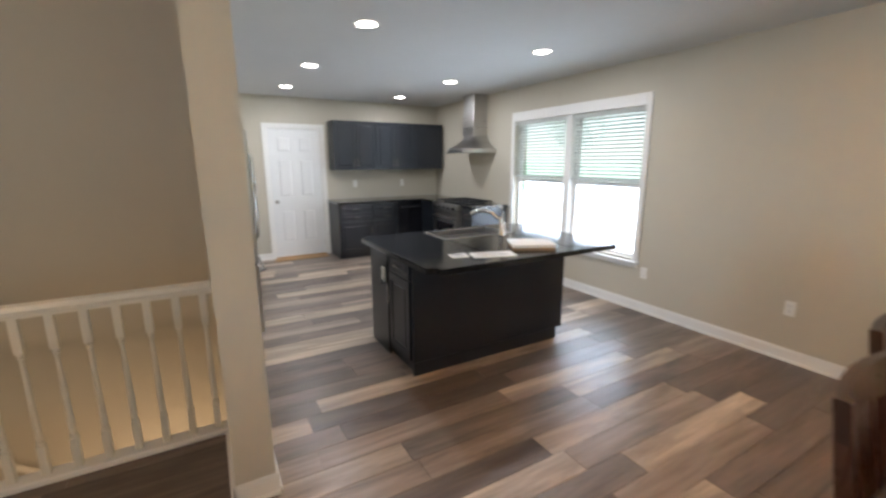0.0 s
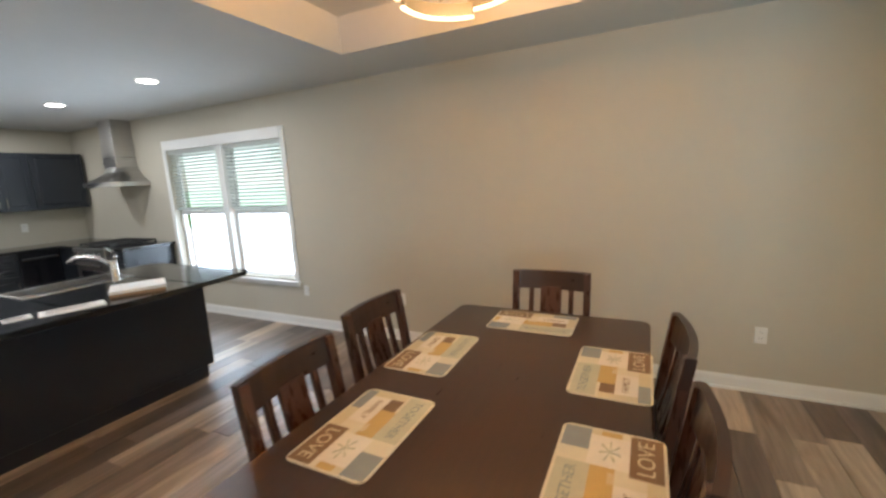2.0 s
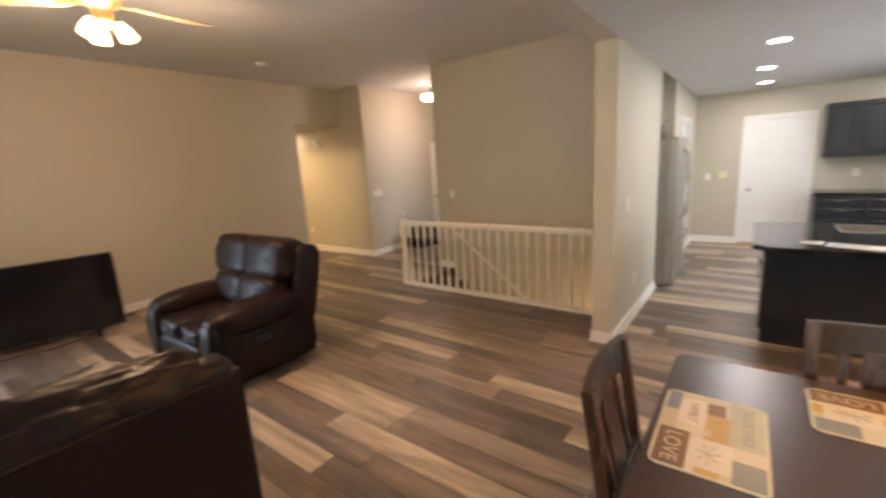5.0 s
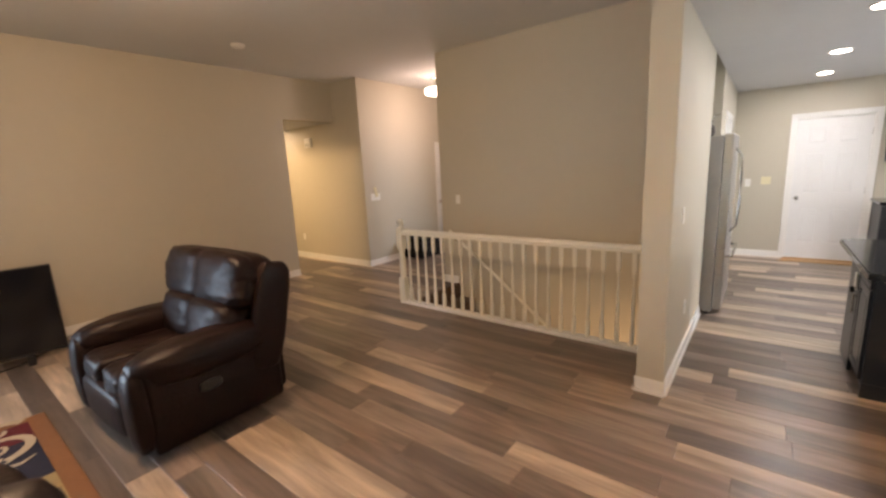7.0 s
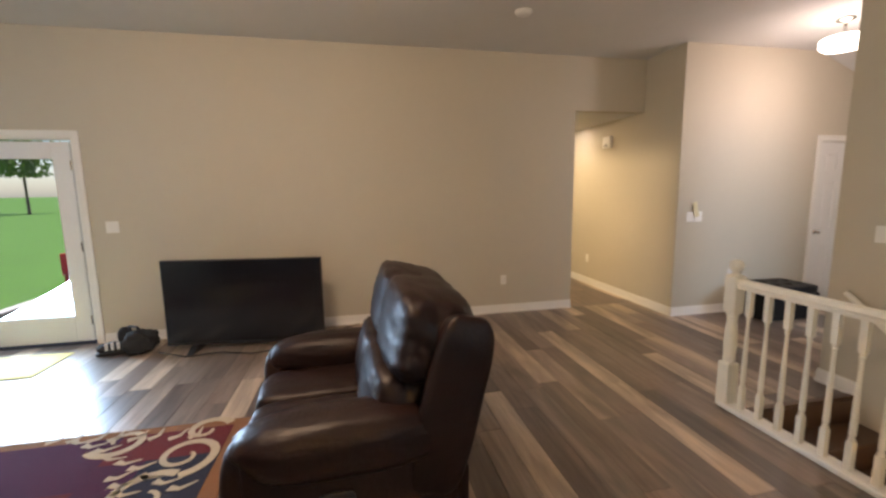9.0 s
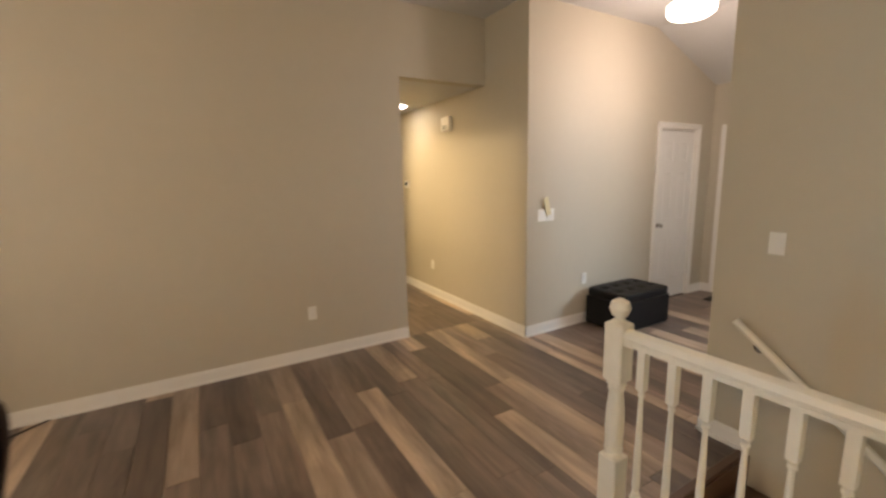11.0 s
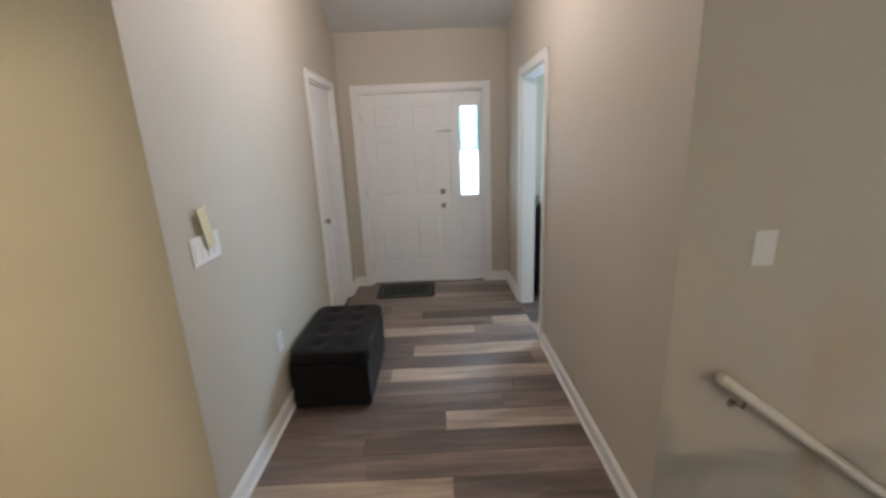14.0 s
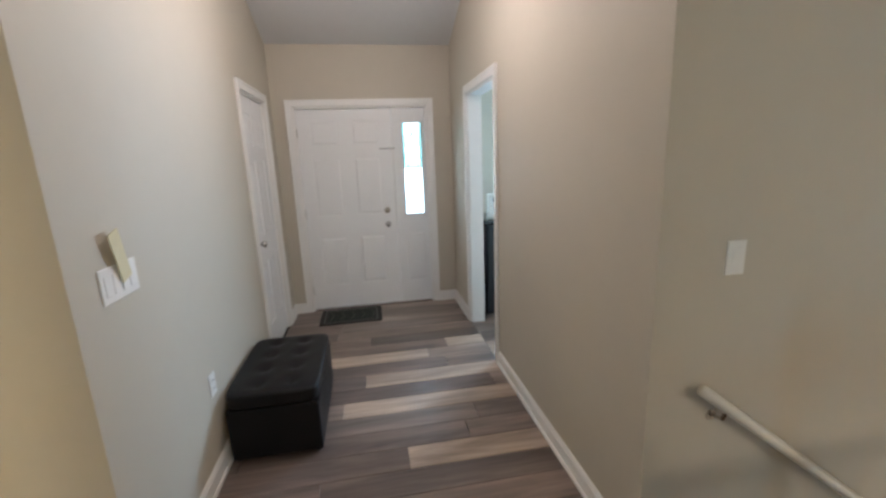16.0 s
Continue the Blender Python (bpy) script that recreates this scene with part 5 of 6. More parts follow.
for k in range(3):
    y1 = -0.10 - k * 0.77
    soft("back_pillow", sofa, [(-0.34, -0.01, y1 - 0.80, y1 + 0.03, 0.44, 0.95)], 3.2, 0.13, cuts=25, crease=0.009)
    soft("seat_cushion", sofa, [(-0.98, -0.32, y1 - 0.77, y1, 0.27, 0.50)], 4.5, 0.03)
for y0 in (-0.28, -SL):
    soft("arm", sofa, [(-0.97, -0.10, y0 + 0.0, y0 + 0.26, 0.42, 0.64)], 3.2, 0.03)
    _bm = bmesh.new()
    box(_bm, -0.94, -0.02, y0 + 0.03, y0 + 0.25, 0.04, 0.54, bevel=0.03, seg=2)
    part("arm_side", _bm, M_LEATHER, sofa)
    soft("arm_cap", sofa, [(-0.20, 0.0, y0 + 0.02, y0 + 0.27, 0.72, 0.90)], 2.6, 0.06)

# television leaning near the wall
tv = thing("television", "large flat black television standing on the floor", "television", pose(-0.13, -4.68, 0.0, 0, 0, 83))
_bm = bmesh.new()
box(_bm, -0.745, 0.745, 0.0, 0.035, 0.055, 0.885, bevel=0.004)
box(_bm, -0.45, 0.45, 0.03, 0.065, 0.12, 0.55, bevel=0.01)
part("case", _bm, M_BLACK, tv)
_bm = bmesh.new()
box(_bm, -0.732, 0.732, -0.003, 0.001, 0.078, 0.873)
part("screen", _bm, M_SCREEN, tv, "dark glossy switched-off screen")
_bm = bmesh.new()
box(_bm, -0.745, 0.745, -0.006, 0.002, 0.055, 0.076, bevel=0.002)
part("lower_bezel", _bm, M_BLACK, tv)
for x in (-0.48, 0.48):
    _bm = bmesh.new()
    vs = box(_bm, x - 0.03, x + 0.03, -0.14, 0.14, 0, 0.06, bevel=0.005)
    for v in _bm.verts:
        if v.co.z > 0.03:
            v.co.y *= 0.3
    part("foot", _bm, M_BLACK, tv)

# tangled black things beside the television
M_CLOTH = mat("black_cloth", (0.02, 0.02, 0.022), (0.01, 0.01, 0.011), 7, 0.85, bump=0.4)
bag = thing("bag", "small black bag lying beside the television", "bag", pose(-0.27, -5.62, 0))
soft("pouch", bag, [(-0.12, 0.14, -0.18, 0.10, 0.0, 0.22)], 2.6, 0.22, M_CLOTH)
_bm = bmesh.new()
tube(_bm, [(-0.05, -0.15, 0.15), (0.02, -0.12, 0.27), (0.10, -0.02, 0.28), (0.12, 0.08, 0.14)], 0.012, 8)
part("strap", _bm, M_CLOTH, bag)
shoe = thing("shoe", "dark trainer with pale stripes on the floor", "shoe", pose(-0.31, -5.90, 0, 0, 0, 20))
soft("upper", shoe, [(-0.06, 0.06, -0.15, 0.14, 0.02, 0.11), (-0.05, 0.05, 0.02, 0.14, 0.06, 0.24)], 2.6, 0.06, M_CLOTH)
_bm = bmesh.new()
puff(_bm, -0.065, 0.065, -0.16, 0.15, 0.0, 0.035, 4, 6)
part("sole", _bm, M_BLACK, shoe, smooth=True)
for k in range(3):
    _bm = bmesh.new()
    box(_bm, 0.05, 0.064, -0.08 + 0.045 * k, -0.055 + 0.045 * k, 0.05, 0.12, bevel=0.003)
    part("stripe", _bm, M_PAPER, shoe)
cord = thing("power_cord", "black cable trailing under the television", "cable", pose(0, 0, 0))
_bm = bmesh.new()
tube(_bm, [(-0.2, -5.5, 0.008), (-0.02, -5.2, 0.008), (-0.06, -4.9, 0.008), (0.05, -4.6, 0.008), (-0.03, -4.3, 0.008), (-0.3, -4.0, 0.008), (-0.6, -3.6, 0.01)], 0.006, 8)
part("cord", _bm, M_BLACK, cord)

# area rug with scrolls
rug = thing("area_rug", "burgundy and gold patchwork rug with cream scrollwork", "rug", pose(0, 0, 0))
RX0, RX1, RY0, RY1 = 1.25, 2.95, -6.75, -4.33
M_RUG = {n: mat("rug_" + n, c, None, 20, 0.95, bump=0.8, bump_scale=500, spec=0.1) for n, c in {
    "tan": (0.22, 0.105, 0.05), "red": (0.11, 0.020, 0.022), "plum": (0.060, 0.018, 0.040), "ink": (0.028, 0.028, 0.042), "gold": (0.34, 0.25, 0.12), "cream": (0.46, 0.38, 0.27)}.items()}
_bm = bmesh.new()
box(_bm, RX0, RX1, RY0, RY1, 0.0, 0.010, bevel=0.004)
part("border", _bm, M_RUG["tan"], rug)
for c, u0, u1, v0, v1 in (("red", 0.05, 0.22, 0.70, 0.96), ("ink", 0.22, 0.55, 0.80, 0.96), ("gold", 0.55, 0.95, 0.74, 0.96), ("plum", 0.05, 0.34, 0.42, 0.70), ("plum", 0.22, 0.70, 0.70, 0.80), ("red", 0.34, 0.70, 0.46, 0.70), ("plum", 0.70, 0.95, 0.5, 0.74),
                         ("ink", 0.05, 0.25, 0.18, 0.42), ("gold", 0.25, 0.6, 0.14, 0.46), ("red", 0.6, 0.95, 0.14, 0.5), ("plum", 0.05, 0.25, 0.04, 0.18), ("ink", 0.25, 0.95, 0.04, 0.14)):
    _bm = bmesh.new()
    box(_bm, RX0 + u0 * (RX1 - RX0), RX0 + u1 * (RX1 - RX0), RY0 + v0 * (RY1 - RY0), RY0 + v1 * (RY1 - RY0), 0.008, 0.0125)
    part("field", _bm, M_RUG[c], rug)


def ribbon(bm, pts, w0, w1, z):
    pts = [Vector((x, y, z)) for x, y in pts]
    rows = []
    for i, p in enumerate(pts):
        d = (pts[min(i + 1, len(pts) - 1)] - pts[max(i - 1, 0)]).normalized()
        s = Vector((-d.y, d.x, 0)) * (w0 + (w1 - w0) * i / (len(pts) - 1)) / 2
        rows.append((bm.verts.new(p + s), bm.verts.new(p - s), bm.verts.new(p - s + Vector((0, 0, 0.002))), bm.verts.new(p + s + Vector((0, 0, 0.002)))))
    for a, b in zip(rows, rows[1:]):
        for i in range(4):
            bm.faces.new((a[i], a[(i + 1) % 4], b[(i + 1) % 4], b[i]))
    bm.faces.new(rows[0])
    bm.faces.new(rows[-1][::-1])


def spiral(cx, cy, r0, r1, a0, a1, n=26):
    return [(cx + (r0 + (r1 - r0) * k / n) * math.cos(a0 + (a1 - a0) * k / n), cy + (r0 + (r1 - r0) * k / n) * math.sin(a0 + (a1 - a0) * k / n)) for k in range(n + 1)]


for s in (spiral(1.62, -4.62, 0.19, 0.04, 0.2, 8.5), spiral(1.36, -4.58, 0.14, 0.03, 2.0, 8.0), spiral(1.38, -5.05, 0.16, 0.04, -1.0, 5.2), spiral(1.95, -4.70, 0.20, 0.05, 2.6, 9.0),
          spiral(2.35, -5.6, 0.24, 0.05, 1.0, 8.0), spiral(1.5, -5.9, 0.22, 0.05, 0.0, 6.5)):
    _bm = bmesh.new()
    ribbon(_bm, s, 0.055, 0.02, 0.0122)
    part("scroll", _bm, M_RUG["cream"], rug)
for x, y, a in [(1.30 + 0.075 * k, -5.35 + 0.095 * k, 0.8 + 0.25 * (k % 3)) for k in range(9)] + [(1.30 + 0.02 * k, -5.5 + 0.12 * k, 2.0 + 0.3 * (k % 2)) for k in range(8)] + [(1.75 + 0.06 * k, -4.95 + 0.05 * (k % 3), 1.5 - 0.3 * k) for k in range(7)]:
    _bm = bmesh.new()
    ribbon(_bm, [(x, y), (x + 0.06 * math.cos(a), y + 0.06 * math.sin(a)), (x + 0.13 * math.cos(a + 0.5), y + 0.13 * math.sin(a + 0.5))], 0.045, 0.008, 0.0122)
    part("leaf", _bm, M_RUG["cream"], rug)

dm = thing("door_mat", "pale yellow mat inside the patio door", "mat", pose(-0.12, -6.75, 0))
_bm = bmesh.new()
box(_bm, -0.28, 0.28, -0.45, 0.45, 0, 0.012, bevel=0.005)
part("mat", _bm, mat("yellow_mat", (0.55, 0.44, 0.16), None, 20, 0.95, bump=0.8, bump_scale=300), dm)

# ceiling fan
fan = thing("ceiling_fan", "ceiling fan with pale blades and three lit shades", "fan", pose(FAN[0], FAN[1], 0, 0, 0, 18))
M_BRASS = mat("aged_brass", (0.50, 0.36, 0.18), (0.42, 0.30, 0.15), 6, 0.3, 0.9)
M_BLADE = mat("pale_maple_blade", (0.52, 0.40, 0.26), (0.46, 0.35, 0.22), 3, 0.4, stretch=(1, 8, 8))
_bm = bmesh.new()
lathe(_bm, [(0.07, HIGH - 0.001), (0.065, HIGH - 0.03), (0.02, HIGH - 0.06), (0.014, HIGH - 0.07), (0.014, 2.86), (0.05, 2.85), (0.105, 2.82), (0.115, 2.77), (0.10, 2.73), (0.06, 2.715), (0.05, 2.66), (0.065, 2.65), (0.06, 2.62), (0.02, 2.60)][::-1], None, 24)
part("motor", _bm, M_BRASS, fan, "brass motor housing", smooth=True)
_bm = bmesh.new()
o = [(0.17, -0.045), (0.22, -0.058), (0.62, -0.072), (0.66, -0.05), (0.67, 0), (0.66, 0.05), (0.62, 0.072), (0.22, 0.058), (0.17, 0.045)]
extrude_path(_bm, o, -0.004, 0.004)
_blade = mesh("blade", _bm, M_BLADE)
_bm = bmesh.new()
box(_bm, 0.09, 0.24, -0.02, 0.02, -0.010, -0.004, bevel=0.002)
_iron = mesh("blade_iron", _bm, M_BRASS)
for k in range(5):
    b = new("blade", _blade)
    b.parent, b.matrix_basis = fan, pose(0, 0, 2.745, 0, 0, 72 * k) @ pose(0, 0, 0, 10, 0, 0)
    i = new("blade_iron", _iron)
    i.parent = b
M_SHADE = glow("lit_frosted_shade", (1.0, 0.72, 0.38), 9.0)
for k in range(3):
    a = radians(120 * k + 40)
    _bm = bmesh.new()
    lathe(_bm, [(0.020, 0.0), (0.028, -0.02), (0.040, -0.05), (0.047, -0.09), (0.049, -0.105), (0.043, -0.105), (0.02, -0.03)], pose(0.085 * math.cos(a), 0.085 * math.sin(a), 2.63, 0, 0, 0) @ pose(0, 0, 0, 0, 0, math.degrees(a)) @ pose(0, 0, 0, 0, -22, 0), 16)
    part("shade", _bm, M_SHADE, fan, "glowing frosted glass shade", smooth=True)
vent = thing("smoke_detector", "round white smoke detector on the high ceiling", "smoke detector", pose(0.42, -2.07, HIGH))
_bm = bmesh.new()
lathe(_bm, [(0.075, 0), (0.075, -0.015), (0.06, -0.032), (0.02, -0.036)][::-1], None, 20)
part("body", _bm, M_PLATE, vent, smooth=True)
plate("white outlet low on the television wall", pose(XL, -1.85, 0.41, 0, 0, 90))
plate("white double light switch beside the patio door", pose(XL, -5.97, 1.19, 0, 0, 90), "switch", 2)


# ---- stairs and railing ----
M_TREAD = mat("dark_stained_tread", (0.10, 0.055, 0.032), (0.07, 0.038, 0.022), 4, 0.4, bump=0.1, stretch=(8, 1, 8))
st = tagged(new("stairs"), "dark stained wooden stairs going down", "stairs", kind="structure")
for k in range(12):
    _bm = bmesh.new()
    x0, z = 1.95 + 0.235 * k, -0.185 * (k + 1)
    if x0 + 0.25 > 4.63:
        break
    box(_bm, x0 + 0.002, x0 + 0.262, RY - 0.018, SY - 0.002, z - 0.035, z, bevel=0.008)
    part("tread", _bm, M_TREAD, st)
    _bm = bmesh.new()
    box(_bm, x0 + 0.004, x0 + 0.02, RY - 0.018, SY - 0.002, z + 0.001, z + 0.172)
    part("riser", _bm, M_TREAD, st)
_bm = bmesh.new()
box(_bm, 1.915, 1.962, RY + 0.06, SY - 0.015, -0.02, 0.006, bevel=0.005)
tagged(part("trim_stair_nosing", _bm, M_TREAD), "wooden nosing at the head of the stairs", "trim", kind="structure")

rail = thing("stair_railing", "cream painted railing with turned balusters round the stairwell", "railing", pose(0, RY, 0))
_bm = bmesh.new()
nx = 1.85
box(_bm, nx - 0.044, nx + 0.044, -0.044, 0.044, 0, 0.33, bevel=0.006)
lathe(_bm, [(0.040, 0.33), (0.030, 0.345), (0.040, 0.36), (0.036, 0.38), (0.040, 0.46), (0.037, 0.56), (0.029, 0.64), (0.036, 0.65), (0.030, 0.662), (0.040, 0.675), (0.036, 0.69)], pose(nx, 0, 0), 18)
box(_bm, nx - 0.044, nx + 0.044, -0.044, 0.044, 0.69, 0.955, bevel=0.008)
lathe(_bm, [(0.040, 0.955), (0.022, 0.968), (0.020, 0.978), (0.034, 0.992), (0.043, 1.018), (0.036, 1.048), (0.015, 1.06)], pose(nx, 0, 0), 18)
part("newel_post", _bm, M_RAIL, rail, smooth=False)
_bm = bmesh.new()
prof = [(-0.028, 0.0), (-0.034, 0.018), (-0.026, 0.040), (0.0, 0.05), (0.026, 0.040), (0.034, 0.018), (0.028, 0.0)]
a = [_bm.verts.new((nx + 0.04, y, 0.89 + z)) for y, z in prof]
b = [_bm.verts.new((DX0 - 0.002, y, 0.89 + z)) for y, z in prof]
for i in range(len(prof)):
    _bm.faces.new((a[i], a[(i + 1) % len(prof)], b[(i + 1) % len(prof)], b[i]))
_bm.faces.new(a)
_bm.faces.new(b[::-1])
part("top_rail", _bm, M_RAIL, rail)
_bm = bmesh.new()
box(_bm, nx + 0.044, DX0 - 0.002, -0.028, 0.028, 0.872, 0.889)
part("fillet", _bm, M_RAIL, rail)
_bm = bmesh.new()
box(_bm, nx - 0.02, DX0 - 0.002, -0.05, 0.05, 0.0, 0.035, bevel=0.005)
part("bottom_rail", _bm, M_TRIM, rail, "white painted bottom rail")
_bm = bmesh.new()
box(_bm, -0.017, 0.017, -0.017, 0.017, 0.035, 0.20, bevel=0.002)
lathe(_bm, [(0.014, 0.20), (0.017, 0.215), (0.010, 0.225), (0.0155, 0.24), (0.014, 0.40), (0.009, 0.66), (0.015, 0.67), (0.010, 0.68), (0.0165, 0.695)], None, 10)
box(_bm, -0.017, 0.017, -0.017, 0.017, 0.695, 0.873, bevel=0.002)
rail.scale = (1, 1, 0.965)
_bal = mesh("baluster", _bm, M_RAIL)
nb = 22
for k in range(nb):
    o = new("baluster", _bal)
    o.parent = rail
    o.location = (nx + 0.115 + k * (DX0 - nx - 0.17) / (nb - 1), 0, 0)
_bm = bmesh.new()
box(_bm, 1.95, DX0, RY - 0.028, RY - 0.018 + 0.002, -0.26, -0.001)
tagged(part("trim_stairwell", _bm, M_RAIL), "cream fascia board along the stairwell edge", "trim", kind="structure")

hr = thing("handrail", "cream round handrail sloping down the stair wall", "handrail")
_bm = bmesh.new()
_p0, _sl = Vector((1.860, SY - 0.06, 0.744)), -0.775
tube(_bm, [_p0 + Vector((d, 0, d * _sl)) for d in (0, 0.03, 1.2, 2.5)], 0.020, 12)
part("rail", _bm, M_RAIL, hr, smooth=True)
for d in (0.10, 1.25, 2.4):
    _bm = bmesh.new()
    q = _p0 + Vector((d, 0, d * _sl))
    tube(_bm, [q + Vector((0, 0, -0.018)), q + Vector((0, 0.01, -0.05)), q + Vector((0, 0.058, -0.065))], 0.007, 8)
    rod(_bm, q + Vector((0, 0.056, -0.065)), q + Vector((0, 0.0595, -0.065)), 0.020)
    part("bracket", _bm, M_CHROME, hr, "small metal bracket")
plate("white light switch on the stair wall", pose(1.985, SY, 1.17), "switch")
sconce = thing("stair_sconce", "small warm lamp low in the stairwell", "wall lamp", pose(DX0 - 0.002, -0.7, -0.85))
_bm = bmesh.new()
puff(_bm, -0.10, 0.0, -0.07, 0.07, -0.06, 0.06, 2.5, 6)
part("shade", _bm, M_SHADE, sconce, smooth=True)


# ---- foyer and hall ----
OW, OL, OB, OT = 0.46, 0.72, 0.295, 0.385
ott = thing("storage_ottoman", "black tufted vinyl storage ottoman along the foyer wall", "ottoman", pose(0.032, 0.80, 0))
_bm = bmesh.new()
box(_bm, 0, OW, 0, OL, 0.012, OB, bevel=0.012, seg=2)
part("body", _bm, M_VINYL, ott)
TUFTS = [(bx, 0.105 + 0.17 * k) for bx in (0.145, 0.315) for k in range(4)]
_bm = bmesh.new()
puff(_bm, -0.006, OW + 0.006, -0.006, OL + 0.006, OB, OT, 9, 21, 0.0)
for v in _bm.verts:
    if v.co.z > OT - 0.03:
        for bx, by in TUFTS:
            d2 = (v.co.x - bx) ** 2 + (v.co.y - by) ** 2
            v.co.z -= 0.026 * math.exp(-d2 / 0.0011)
part("lid", _bm, M_VINYL, ott, "padded tufted lid", smooth=True)
for bx, by in TUFTS:
    _bm = bmesh.new()
    puff(_bm, bx - 0.011, bx + 0.011, by - 0.011, by + 0.011, OT - 0.030, OT - 0.018, 2.2, 3)
    part("tuft_button", _bm, M_VINYL, ott, smooth=True)
_bm = bmesh.new()
for q in ((0.01, OW - 0.01, -0.004, 0.0), (0.01, OW - 0.01, OL, OL + 0.004)):
    box(_bm, *q, OB - 0.004, OB + 0.004)
box(_bm, OW, OW + 0.004, 0.01, OL - 0.01, OB - 0.004, OB + 0.004)
part("piping", _bm, M_VINYL, ott)
for x in (0.03, OW - 0.03):
    for y in (0.03, OL - 0.03):
        _bm = bmesh.new()
        rod(_bm, (x, y, 0), (x, y, 0.014), 0.018, n=10)
        part("foot", _bm, M_BLACK, ott)

fm = thing("entry_mat", "black rubber entry mat with a dark green centre", "mat", pose(0.575, 2.79, 0))
_bm = bmesh.new()
box(_bm, -0.30, 0.30, -0.20, 0.20, 0, 0.010, bevel=0.004)
part("rubber_base", _bm, mat("black_rubber_mat", (0.012, 0.012, 0.012), None, 30, 0.8, bump=0.6), fm)
M_MATLINE = mat("grey_mat_pattern", (0.10, 0.10, 0.09), None, 30, 0.9, bump=0.6)
_bm = bmesh.new()
for b in ((-0.26, 0.26, -0.165, -0.150), (-0.26, 0.26, 0.150, 0.165), (-0.26, -0.245, -0.150, 0.150), (0.245, 0.26, -0.150, 0.150)):
    box(_bm, *b, 0.009, 0.0115)
part("border", _bm, M_MATLINE, fm)
_bm = bmesh.new()
box(_bm, -0.225, 0.225, -0.13, 0.13, 0.009, 0.0108)
part("field", _bm, mat("dark_green_mat_pile", (0.013, 0.021, 0.015), None, 40, 0.95, bump=0.8, bump_scale=300), fm, "dark green pile centre")
for k in range(5):
    _bm = bmesh.new()
    tube(_bm, [(-0.2 + 0.1 * k, -0.1, 0.0105), (-0.17 + 0.1 * k, 0.0, 0.0105), (-0.2 + 0.1 * k, 0.1, 0.0105)], 0.004, 6)
    part("rib", _bm, M_MATLINE, fm)

sw = plate("white four-gang switch plate with a yellow note on it", pose(0, 0.235, 1.165, 0, 0, 90), "switch", 4)
note = thing("paper_note", "folded pale yellow note stuck on the switch plate", "paper", pose(0.012, 0.262, 1.165, 0, -18, 90))
_bm = bmesh.new()
box(_bm, -0.029, 0.029, -0.003, 0.0, 0.0, 0.175)
for v in _bm.verts:
    if v.co.z > 0.05:
        v.co.y -= 0.012
part("sheet", _bm, mat("yellow_note", (0.72, 0.66, 0.42), None, 10, 0.8), note)
plate("white outlet low on the foyer wall", pose(0, 0.79, 0.47, 0, 0, 90))
plate("white outlet low on the hall wall", pose(-1.83, 0, 0.41))
th = thing("thermostat", "white thermostat with a dark display", "thermostat", pose(-2.50, 0, 1.46))
_bm = bmesh.new()
box(_bm, -0.065, 0.065, -0.028, 0, -0.05, 0.05, bevel=0.008, seg=2)
part("case", _bm, M_PLATE, th)
_bm = bmesh.new()
box(_bm, -0.042, 0.042, -0.0295, -0.026, -0.015, 0.035)
part("display", _bm, mat("blue_grey_display", (0.10, 0.12, 0.15), None, 6, 0.2), th)
cm = thing("door_chime", "white door chime box high on the hall wall", "door chime", pose(-1.36, 0, 2.15))
_bm = bmesh.new()
box(_bm, -0.088, 0.088, -0.055, 0, -0.080, 0.080, bevel=0.014, seg=3)
part("cover", _bm, M_PLATE, cm)
_bm = bmesh.new()
for k in range(4):
    box(_bm, -0.05, 0.05, -0.057, -0.054, -0.06 + 0.012 * k, -0.055 + 0.012 * k)
part("grille", _bm, M_BLACK, cm)

hl = thing("hall_light", "round white flush ceiling light in the hall, lit", "ceiling light", pose(-2.06, -0.31, 2.44))
_bm = bmesh.new()
lathe(_bm, [(0.125, 0.0), (0.125, -0.006), (0.105, -0.010), (0.098, -0.006)], None, 24)
part("trim_ring", _bm, M_TRIM, hl, smooth=True)
_bm = bmesh.new()
lathe(_bm, [(0.097, -0.004), (0.097, -0.010), (0.02, -0.012)], None, 24)
part("lens", _bm, M_DISC, hl, "glowing lens")

fl = thing("foyer_light", "round frosted glass ceiling light in the foyer, lit", "ceiling light", pose(0.81, 1.0, HIGH))
_bm = bmesh.new()
lathe(_bm, [(0.075, 0.0), (0.075, -0.02), (0.03, -0.03), (0.014, -0.04), (0.014, -0.16), (0.05, -0.165), (0.05, -0.175)][::-1], None, 24)
part("stem", _bm, M_CHROME, fl, smooth=True)
_bm = bmesh.new()
lathe(_bm, [(0.05, -0.17), (0.16, -0.175), (0.178, -0.19), (0.178, -0.25), (0.15, -0.275), (0.05, -0.285)][::-1], None, 28)
part("drum", _bm, glow("lit_foyer_drum", (1.0, 0.86, 0.72), 8.0), fl, "glowing frosted glass drum", smooth=True)

